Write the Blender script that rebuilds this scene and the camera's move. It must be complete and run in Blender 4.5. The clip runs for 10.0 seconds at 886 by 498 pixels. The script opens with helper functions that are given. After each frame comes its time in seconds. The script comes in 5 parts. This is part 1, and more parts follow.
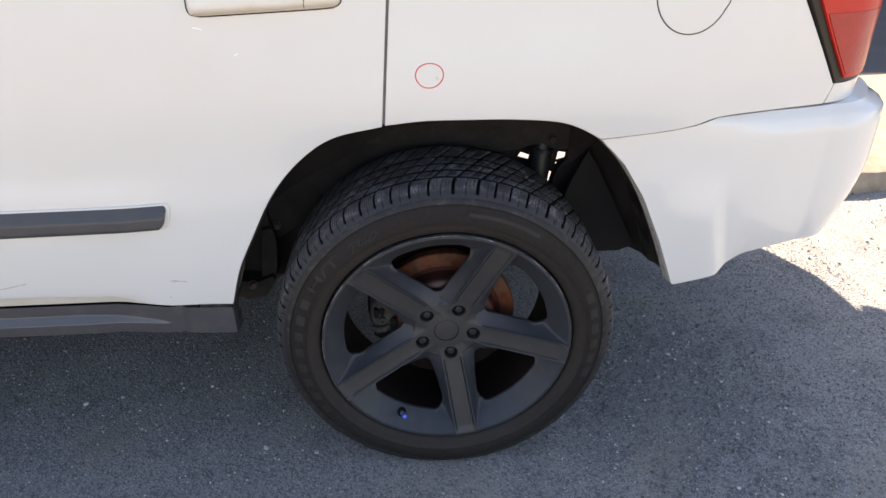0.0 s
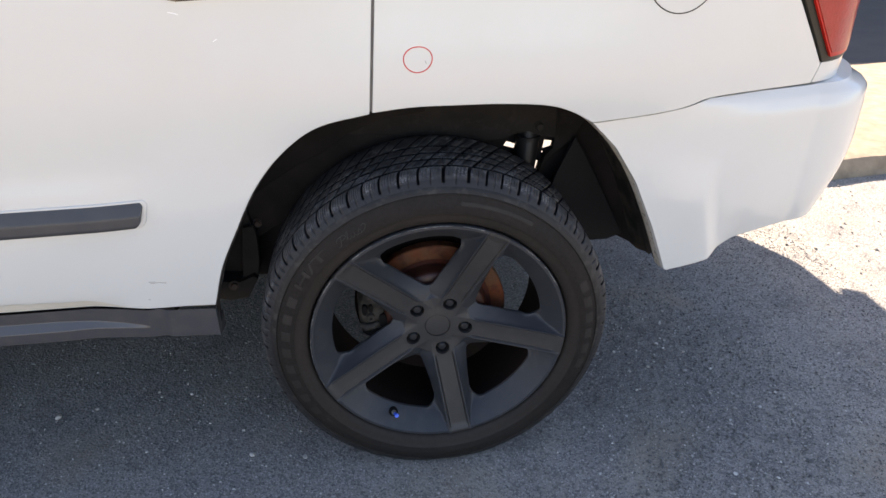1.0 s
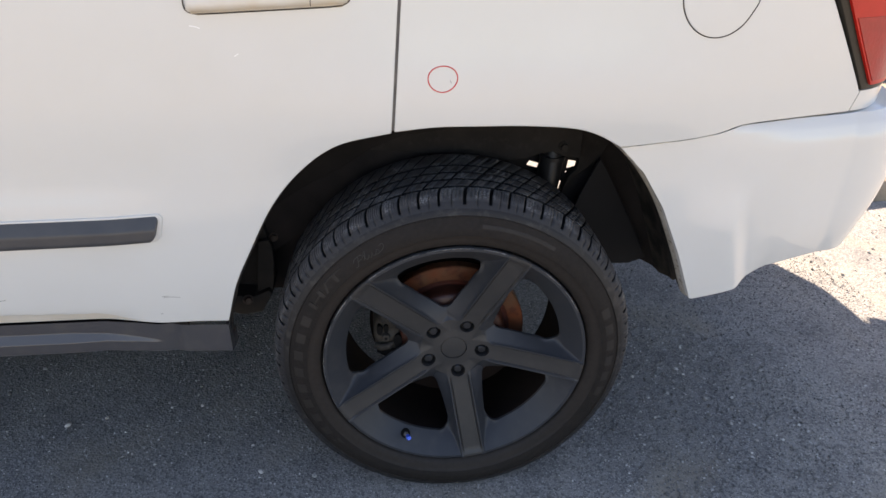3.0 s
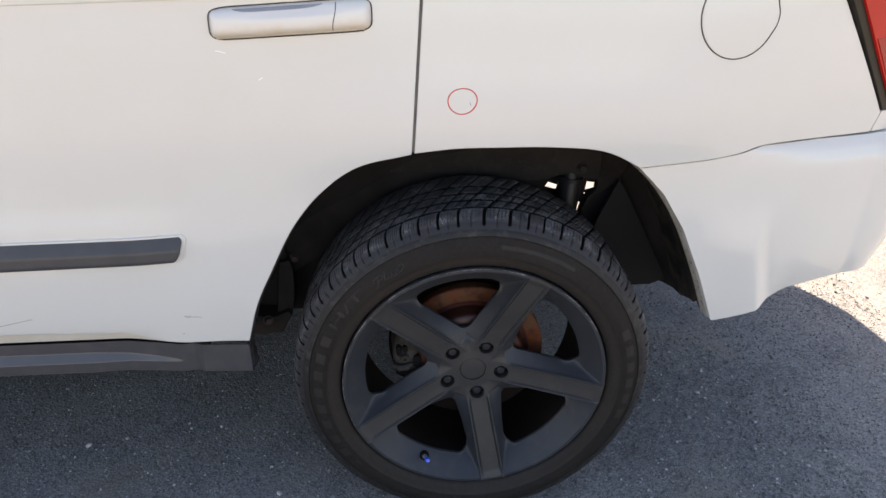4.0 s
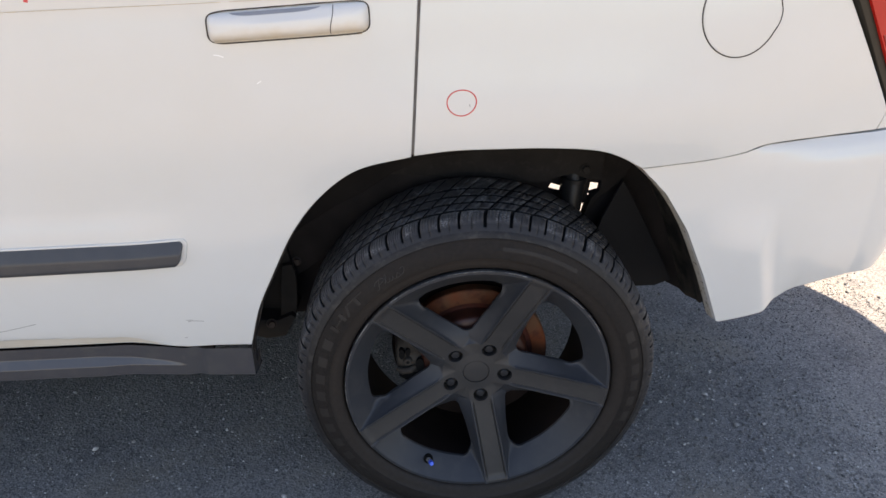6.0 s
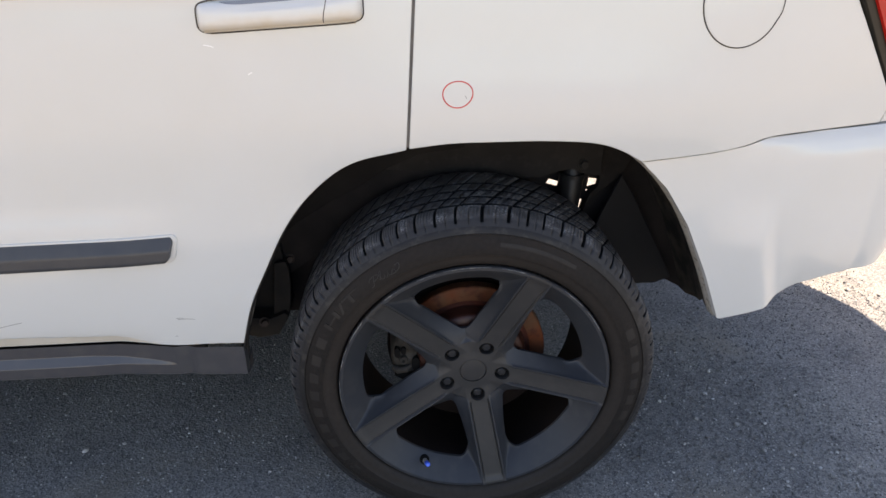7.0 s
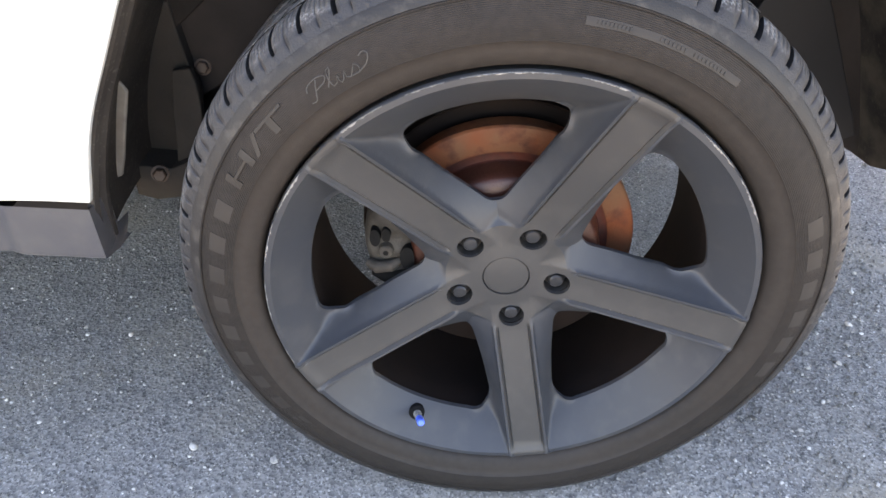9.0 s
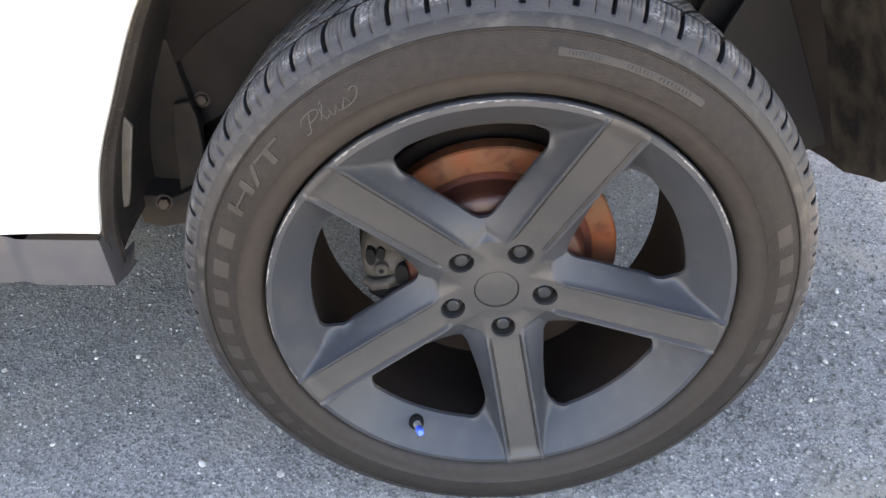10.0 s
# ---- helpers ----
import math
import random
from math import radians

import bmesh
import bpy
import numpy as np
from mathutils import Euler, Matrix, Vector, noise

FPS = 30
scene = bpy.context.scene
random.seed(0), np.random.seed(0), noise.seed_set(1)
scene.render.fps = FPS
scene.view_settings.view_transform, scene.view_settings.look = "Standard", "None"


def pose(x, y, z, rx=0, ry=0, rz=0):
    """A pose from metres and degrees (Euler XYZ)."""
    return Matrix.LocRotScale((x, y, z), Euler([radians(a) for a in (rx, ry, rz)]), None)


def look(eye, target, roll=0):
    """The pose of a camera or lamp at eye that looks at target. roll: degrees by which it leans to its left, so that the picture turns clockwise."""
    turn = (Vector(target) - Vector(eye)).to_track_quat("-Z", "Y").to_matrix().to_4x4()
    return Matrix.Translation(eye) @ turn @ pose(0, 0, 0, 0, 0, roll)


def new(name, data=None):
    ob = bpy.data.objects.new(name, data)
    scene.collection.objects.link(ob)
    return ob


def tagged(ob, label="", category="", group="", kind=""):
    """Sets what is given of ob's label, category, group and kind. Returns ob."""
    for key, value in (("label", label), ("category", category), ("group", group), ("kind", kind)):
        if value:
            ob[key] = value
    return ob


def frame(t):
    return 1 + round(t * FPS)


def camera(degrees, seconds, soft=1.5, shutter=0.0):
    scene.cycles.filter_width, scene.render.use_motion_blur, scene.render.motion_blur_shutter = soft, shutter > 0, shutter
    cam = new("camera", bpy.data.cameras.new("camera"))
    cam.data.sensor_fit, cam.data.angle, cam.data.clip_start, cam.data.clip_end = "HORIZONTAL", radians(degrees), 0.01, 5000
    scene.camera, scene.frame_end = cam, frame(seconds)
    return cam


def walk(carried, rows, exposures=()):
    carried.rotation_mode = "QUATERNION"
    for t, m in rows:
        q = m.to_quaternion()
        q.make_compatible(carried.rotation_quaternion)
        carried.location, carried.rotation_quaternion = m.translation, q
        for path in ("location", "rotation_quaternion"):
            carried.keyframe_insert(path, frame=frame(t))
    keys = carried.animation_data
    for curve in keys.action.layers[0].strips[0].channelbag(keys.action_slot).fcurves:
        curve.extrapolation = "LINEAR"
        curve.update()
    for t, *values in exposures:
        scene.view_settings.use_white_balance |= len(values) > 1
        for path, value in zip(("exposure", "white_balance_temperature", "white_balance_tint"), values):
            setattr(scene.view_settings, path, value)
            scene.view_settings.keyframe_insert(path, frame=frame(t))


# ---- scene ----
cam = camera(66.7, 10.0)
EXPOSURES = [(t, 1.87 + s, k, g) for t, s, k, g in ((0, 0.11, 7500, 20), (0.5, 0.11, 7500, 20), (1.0, 0.06, 7500, 20), (2.0, -0.06, 7600, 20), (2.5, -0.07, 7600, 20), (4.0, -0.03, 7600, 20), (5.0, -0.04, 7600, 20), (7.0, -0.05, 7600, 20), (7.5, -0.01, 7650, 20), (8.0, 0.38, 7800, 22), (8.5, 1.36, 8200, 32), (9.0, 1.90, 8350, 21), (9.5, 2.08, 8300, 20), (10.0, 2.0, 8500, 20))]
PATH = [
    (0, (-0.08, -1.251, 1.295), (0.021, 0.479, 0.296), -0.2),
    (0.5, (-0.145, -1.233, 1.255), (0.093, 0.469, 0.231), 3.0),
    (1, (-0.125, -1.225, 1.253), (0.071, 0.502, 0.264), -0.4),
    (1.5, (-0.12, -1.204, 1.255), (-0.017, 0.559, 0.316), -1.4),
    (2, (-0.123, -1.189, 1.276), (-0.023, 0.598, 0.383), -1.1),
    (2.5, (-0.123, -1.187, 1.285), (-0.031, 0.588, 0.369), -0.9),
    (2.7, (-0.131, -1.173, 1.268), (0.034, 0.562, 0.287), 0.8),
    (3.8, (-0.122, -1.198, 1.266), (-0.02, 0.569, 0.335), -0.1),
    (4, (-0.135, -1.185, 1.264), (-0.029, 0.59, 0.348), -0.1),
    (4.5, (-0.138, -1.181, 1.267), (-0.031, 0.591, 0.346), 0.2),
    (5, (-0.134, -1.18, 1.262), (-0.027, 0.59, 0.338), -0.2),
    (5.5, (-0.119, -1.182, 1.264), (-0.047, 0.592, 0.345), -0.9),
    (7, (-0.115, -1.161, 1.24), (-0.03, 0.62, 0.333), -0.9),
    (7.5, (-0.118, -1.095, 1.174), (-0.052, 0.657, 0.211), 1.0),
    (8, (-0.074, -0.832, 1.055), (-0.135, 0.865, -0.002), -1.8),
    (8.5, (-0.06, -0.656, 0.943), (-0.108, 1.022, -0.145), -0.6),
    (9, (-0.071, -0.642, 0.869), (-0.085, 0.966, -0.321), 0.6),
    (9.5, (-0.068, -0.66, 0.857), (-0.072, 0.922, -0.366), -0.1),
    (10, (-0.061, -0.671, 0.899), (-0.075, 0.956, -0.264), -1.3),
]
walk(cam, [(t, look(eye, target, roll)) for t, eye, target, roll in PATH], EXPOSURES)

# ---------------------------------------------------------------- light
SUN_AZ, SUN_EL = radians(-25.5), radians(41)
world = bpy.data.worlds.new("sky")
scene.world = world
world.use_nodes = True
wn = world.node_tree.nodes
sky = wn.new("ShaderNodeTexSky")
sky.sky_type, sky.sun_disc = "NISHITA", False
sky.sun_elevation, sky.sun_rotation = SUN_EL, SUN_AZ
wn["Background"].inputs["Strength"].default_value = 0.10
world.node_tree.links.new(sky.outputs[0], wn["Background"].inputs["Color"])
sun = new("sun", bpy.data.lights.new("sun", "SUN"))
sun.data.energy, sun.data.angle, sun.data.color = 4.5, radians(0.5), (1.0, 0.94, 0.84)
sun.matrix_world = look((math.sin(SUN_AZ) * 20, math.cos(SUN_AZ) * 20, math.tan(SUN_EL) * 20), (0, 0, 0))


# ---------------------------------------------------------------- materials
def mat(name, base, rough=0.5, metal=0.0, second=None, scale=30.0, amount=0.5, bump=0.0, bump_scale=200.0, coat=0.0, third=None, third_scale=4.0, third_amount=0.3, third_from=0.35, rough_var=0.0, spec=0.5):
    """A surface with two scales of colour variation, roughness variation and fine relief."""
    m = bpy.data.materials.new(name)
    m.use_nodes = True
    nt = m.node_tree
    b = nt.nodes["Principled BSDF"]
    b.inputs["Roughness"].default_value, b.inputs["Metallic"].default_value = rough, metal
    b.inputs["Coat Weight"].default_value, b.inputs["Specular IOR Level"].default_value = coat, spec
    b.inputs["Coat Roughness"].default_value = 0.06
    tc = nt.nodes.new("ShaderNodeTexCoord")
    out = None

    def blend(colour_a, colour_b, sc, amt, detail=5.0, low=0.35):
        no = nt.nodes.new("ShaderNodeTexNoise")
        no.inputs["Scale"].default_value, no.inputs["Detail"].default_value = sc, detail
        nt.links.new(tc.outputs["Object"], no.inputs["Vector"])
        ramp = nt.nodes.new("ShaderNodeMapRange")
        ramp.inputs["From Min"].default_value, ramp.inputs["From Max"].default_value = low, 0.68
        ramp.inputs["To Max"].default_value = amt
        nt.links.new(no.outputs["Fac"], ramp.inputs["Value"])
        mx = nt.nodes.new("ShaderNodeMix")
        mx.data_type = "RGBA"
        nt.links.new(ramp.outputs[0], mx.inputs["Factor"])
        if isinstance(colour_a, tuple):
            mx.inputs["A"].default_value = (*colour_a, 1)
        else:
            nt.links.new(colour_a, mx.inputs["A"])
        mx.inputs["B"].default_value = (*colour_b, 1)
        return mx.outputs["Result"], no

    if second:
        out, n1 = blend(base, second, scale, amount)
        if rough_var:
            mr = nt.nodes.new("ShaderNodeMapRange")
            mr.inputs["To Min"].default_value, mr.inputs["To Max"].default_value = rough - rough_var, rough + rough_var
            nt.links.new(n1.outputs["Fac"], mr.inputs["Value"])
            nt.links.new(mr.outputs[0], b.inputs["Roughness"])
    if third:
        out, _ = blend(out or base, third, third_scale, third_amount, low=third_from)
    if out:
        nt.links.new(out, b.inputs["Base Color"])
    else:
        b.inputs["Base Color"].default_value = (*base, 1)
    if bump:
        no = nt.nodes.new("ShaderNodeTexNoise")
        no.inputs["Scale"].default_value, no.inputs["Detail"].default_value = bump_scale, 4
        nt.links.new(tc.outputs["Object"], no.inputs["Vector"])
        bp = nt.nodes.new("ShaderNodeBump")
        bp.inputs["Strength"].default_value, bp.inputs["Distance"].default_value = bump, 0.002
        nt.links.new(no.outputs["Fac"], bp.inputs["Height"])
        nt.links.new(bp.outputs[0], b.inputs["Normal"])
    return m


PAINT = mat("white_paint", (0.695, 0.698, 0.670), 0.32, coat=1.0, second=(0.685, 0.683, 0.640), scale=3.0, amount=0.5, third=(0.62, 0.60, 0.54), third_scale=9.0, third_amount=0.15, rough_var=0.06)
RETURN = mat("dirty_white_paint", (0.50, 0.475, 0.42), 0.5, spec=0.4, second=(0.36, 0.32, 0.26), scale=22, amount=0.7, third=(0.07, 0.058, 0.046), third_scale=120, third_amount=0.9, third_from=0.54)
CLAD = mat("grey_cladding", (0.049, 0.048, 0.054), 0.30, spec=0.8, second=(0.066, 0.066, 0.066), scale=12, amount=0.5, bump=0.15, bump_scale=900, third=(0.11, 0.10, 0.09), third_scale=30, third_amount=0.25, third_from=0.5)
INSERT = mat("grey_insert", (0.050, 0.052, 0.058), 0.36, spec=0.5, second=(0.075, 0.075, 0.075), scale=20, amount=0.5, bump=0.15, bump_scale=900)
LINER = mat("liner_plastic", (0.025, 0.022, 0.0205), 0.7, spec=0.12, second=(0.060, 0.053, 0.046), scale=14, amount=0.6, bump=0.4, bump_scale=90, third=(0.11, 0.10, 0.09), third_scale=190, third_amount=0.4, third_from=0.6)
# mud thrown up behind the wheel
_t = LINER.node_tree
_p = _t.nodes["Principled BSDF"]
_c = [n for n in _t.nodes if n.type == "TEX_COORD"][0]
_q = _t.nodes.new("ShaderNodeSeparateXYZ")
_t.links.new(_c.outputs["Object"], _q.inputs[0])
_w = _t.nodes.new("ShaderNodeMapRange")
_w.inputs["From Min"].default_value, _w.inputs["From Max"].default_value = 0.26, 0.40
_t.links.new(_q.outputs["X"], _w.inputs["Value"])
_d = _t.nodes.new("ShaderNodeTexNoise")
_d.inputs["Scale"].default_value, _d.inputs["Detail"].default_value = 26, 7
_t.links.new(_c.outputs["Object"], _d.inputs["Vector"])
_e = _t.nodes.new("ShaderNodeMapRange")
_e.inputs["From Min"].default_value, _e.inputs["From Max"].default_value, _e.inputs["To Max"].default_value = 0.38, 0.62, 0.85
_t.links.new(_d.outputs["Fac"], _e.inputs["Value"])
_m = _t.nodes.new("ShaderNodeMath")
_m.operation = "MULTIPLY"
_t.links.new(_w.outputs[0], _m.inputs[0])
_t.links.new(_e.outputs[0], _m.inputs[1])
_y = _t.nodes.new("ShaderNodeMix")
_y.data_type = "RGBA"
_y.inputs["B"].default_value = (0.098, 0.084, 0.066, 1)
_t.links.new(_p.inputs["Base Color"].links[0].from_socket, _y.inputs["A"])
_t.links.new(_m.outputs[0], _y.inputs["Factor"])
_t.links.new(_y.outputs["Result"], _p.inputs["Base Color"])
SPLASH = mat("splash_plastic", (0.0125, 0.0125, 0.0135), 0.55, spec=0.18, second=(0.018, 0.0172, 0.0172), scale=10, amount=0.5)
# Near-black colour that paints the shade inside the tread grooves.
GROOVE = mat("groove_shade_rubber", (0.0085, 0.0085, 0.009), 0.7, spec=0.08)
UNDER = mat("underbody", (0.021, 0.0185, 0.018), 0.8, spec=0.08, second=(0.048, 0.040, 0.036), scale=9, amount=0.6, bump=0.4, bump_scale=60)
DAMPER = mat("damper_black", (0.012, 0.012, 0.0125), 0.45, spec=0.4, second=(0.022, 0.020, 0.019), scale=20, amount=0.5)
BLACK = mat("black_gap", (0.008, 0.008, 0.008), 0.8, spec=0.08)
TYRE = mat("tyre_rubber", (0.055, 0.053, 0.053), 0.55, spec=0.4, second=(0.115, 0.110, 0.106), scale=60, amount=0.6, bump=0.35, bump_scale=500, third=(0.40, 0.39, 0.38), third_scale=330, third_amount=0.9, third_from=0.44)
# the pale dust lies in patches only
_t = TYRE.node_tree
_d = _t.nodes.new("ShaderNodeTexNoise")
_d.inputs["Scale"].default_value, _d.inputs["Detail"].default_value = 24, 4
_c = [n for n in _t.nodes if n.type == "TEX_COORD"][0]
_t.links.new(_c.outputs["Object"], _d.inputs["Vector"])
_e = _t.nodes.new("ShaderNodeMapRange")
_e.inputs["From Min"].default_value, _e.inputs["From Max"].default_value = 0.50, 0.66
_t.links.new(_d.outputs["Fac"], _e.inputs["Value"])
_x = [n for n in _t.nodes if n.type == "MIX"][1]
_m = _t.nodes.new("ShaderNodeMath")
_m.operation = "MULTIPLY"
_t.links.new(_x.inputs["Factor"].links[0].from_socket, _m.inputs[0])
_t.links.new(_e.outputs[0], _m.inputs[1])
_t.links.new(_m.outputs[0], _x.inputs["Factor"])
# scrubbed grey where the tread meets the road, clean dark rubber below its edge
_q = _t.nodes.new("ShaderNodeSeparateXYZ")
_t.links.new(_c.outputs["Object"], _q.inputs[0])
_w = _t.nodes.new("ShaderNodeMapRange")
_w.inputs["From Min"].default_value, _w.inputs["From Max"].default_value = -0.0450, -0.0385
_t.links.new(_q.outputs["Y"], _w.inputs["Value"])
_y = _t.nodes.new("ShaderNodeMix")
_y.data_type = "RGBA"
_y.inputs["A"].default_value = (0.026, 0.0255, 0.027, 1)
_t.links.new(_w.outputs[0], _y.inputs["Factor"])
_t.links.new(_x.outputs["Result"], _y.inputs["B"])
_t.links.new(_y.outputs["Result"], _t.nodes["Principled BSDF"].inputs["Base Color"])
WALL = mat("tyre_sidewall", (0.0165, 0.0136, 0.0119), 0.65, spec=0.3, second=(0.0275, 0.0213, 0.0173), scale=7, amount=0.7, bump=0.15, bump_scale=700, third=(0.05, 0.042, 0.036), third_scale=90, third_amount=0.2)
WALL_OUT = mat("tyre_outer_sidewall", (0.0120, 0.0101, 0.0091), 0.65, spec=0.25, second=(0.0210, 0.0168, 0.0140), scale=9, amount=0.6, bump=0.3, bump_scale=900, third=(0.045, 0.037, 0.031), third_scale=120, third_amount=0.2)
# fine moulded hatching of the sidewall
_t = WALL_OUT.node_tree
_c = [n for n in _t.nodes if n.type == "TEX_COORD"][0]
_v = _t.nodes.new("ShaderNodeVectorMath")
_v.operation = "MULTIPLY_ADD"
_v.inputs[1].default_value, _v.inputs[2].default_value = (1, 0, 1), (0, 0, -0.36)
_t.links.new(_c.outputs["Object"], _v.inputs[0])
_l = _t.nodes.new("ShaderNodeVectorMath")
_l.operation = "LENGTH"
_t.links.new(_v.outputs[0], _l.inputs[0])
_m = _t.nodes.new("ShaderNodeMath")
_m.operation = "MULTIPLY"
_m.inputs[1].default_value = math.tau / 0.0016
_t.links.new(_l.outputs["Value"], _m.inputs[0])
_s = _t.nodes.new("ShaderNodeMath")
_s.operation = "SINE"
_t.links.new(_m.outputs[0], _s.inputs[0])
_b = _t.nodes.new("ShaderNodeBump")
_b.inputs["Strength"].default_value, _b.inputs["Distance"].default_value = 0.5, 0.0003
_t.links.new(_s.outputs[0], _b.inputs["Height"])
_p = _t.nodes["Principled BSDF"]
_t.links.new(_p.inputs["Normal"].links[0].from_socket, _b.inputs["Normal"])
_t.links.new(_b.outputs[0], _p.inputs["Normal"])
SHOULDER = mat("tyre_shoulder", (0.0145, 0.0138, 0.0138), 0.55, spec=0.35, second=(0.026, 0.0245, 0.024), scale=25, amount=0.6, bump=0.2, bump_scale=500, third=(0.10, 0.09, 0.08), third_scale=60, third_amount=0.3, third_from=0.52)
LETTER = mat("raised_rubber", (0.0255, 0.0215, 0.0185), 0.6, spec=0.35, second=(0.016, 0.013, 0.0108), scale=60, amount=0.6)
# Bluish base puts the sky's reflection on flanks and ring into the colour.
RIM = mat("sky_tinted_wheel_paint", (0.0290, 0.0330, 0.0405), 0.46, spec=0.42, second=(0.040, 0.0395, 0.0385), scale=6, amount=0.5, bump=0.06, bump_scale=600, third=(0.09, 0.085, 0.079), third_scale=34, third_amount=0.16, third_from=0.5, rough_var=0.05)
RIM_FACE = mat("dusty_wheel_face", (0.0345, 0.0335, 0.0330), 0.47, spec=0.5, second=(0.047, 0.0440, 0.0415), scale=9, amount=0.6, bump=0.06, bump_scale=600, third=(0.085, 0.078, 0.070), third_scale=40, third_amount=0.16, third_from=0.5, rough_var=0.05)
BARE = mat("bare_alloy", (0.36, 0.35, 0.335), 0.6, metal=0.3, second=(0.10, 0.098, 0.095), scale=420, amount=0.9)
# Lug recesses, darker than the wheel face round them.
SEAT = mat("dark_lug_seat", (0.018, 0.018, 0.019), 0.6, spec=0.3, second=(0.035, 0.033, 0.031), scale=80, amount=0.6)
LUG = mat("lug_nut", (0.03, 0.03, 0.032), 0.3, metal=0.4, second=(0.06, 0.06, 0.06), scale=60, amount=0.5)
RUST = mat("rusted_iron", (0.150, 0.039, 0.0135), 0.7, spec=0.25, second=(0.120, 0.060, 0.032), scale=19, amount=0.9, bump=0.35, bump_scale=220, third=(0.052, 0.014, 0.009), third_scale=42, third_amount=0.75, third_from=0.50)
LEDGE_RUST = mat("brown_rust", (0.080, 0.0165, 0.0085), 0.6, spec=0.3, second=(0.036, 0.011, 0.008), scale=55, amount=0.9, bump=0.3, bump_scale=250)
HAT_RUST = mat("dark_rust", (0.038, 0.0115, 0.0075), 0.42, spec=0.45, second=(0.062, 0.018, 0.0095), scale=40, amount=0.6, bump=0.35, bump_scale=250)
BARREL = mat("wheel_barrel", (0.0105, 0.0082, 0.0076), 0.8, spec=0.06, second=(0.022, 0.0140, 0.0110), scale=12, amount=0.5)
IRON = mat("cast_iron", (0.052, 0.047, 0.040), 0.7, spec=0.3, second=(0.020, 0.017, 0.015), scale=45, amount=0.8, bump=0.6, bump_scale=160)
BLUE = mat("blue_cap", (0.05, 0.16, 0.85), 0.3)
RED_LENS = mat("red_lens", (0.56, 0.022, 0.014), 0.3, spec=0.3, coat=0.15, second=(0.42, 0.014, 0.010), scale=9, amount=0.7)
DEEP_RED = mat("deep_red_lens", (0.40, 0.014, 0.012), 0.28, spec=0.4, coat=0.3, second=(0.30, 0.010, 0.008), scale=60, amount=0.6, bump=0.25, bump_scale=160)
LAMP_BLACK = mat("lamp_housing", (0.017, 0.0145, 0.0105), 0.35, spec=0.3, second=(0.026, 0.022, 0.015), scale=14, amount=0.6)
CRAYON = mat("red_crayon", (0.72, 0.05, 0.045), 0.8, second=(0.78, 0.22, 0.2), scale=300, amount=0.5)
SCRATCH = mat("scratch", (0.12, 0.11, 0.10), 0.8)
CHIP = mat("paint_chip", (0.9, 0.9, 0.88), 0.4)
DIRT = mat("brown_dirt", (0.30, 0.22, 0.13), 0.9, second=(0.42, 0.34, 0.23), scale=80, amount=0.6)
SEAM = mat("shut_line", (0.17, 0.155, 0.14), 0.8, second=(0.09, 0.08, 0.07), scale=30, amount=0.7)
GLASS = mat("tinted_glass", (0.02, 0.022, 0.022), 0.05, coat=0.5)
SAND = mat("sandy_concrete", (0.36, 0.29, 0.21), 0.9, second=(0.20, 0.155, 0.11), scale=14, amount=0.7, bump=0.9, bump_scale=60)
ASPHALT = mat("far_asphalt", (0.06, 0.06, 0.062), 0.85, second=(0.09, 0.088, 0.085), scale=3, amount=0.6, bump=0.5, bump_scale=120)
PLASTER = mat("plain_wall", (0.35, 0.33, 0.30), 0.9, second=(0.28, 0.26, 0.24), scale=1.5, amount=0.6)


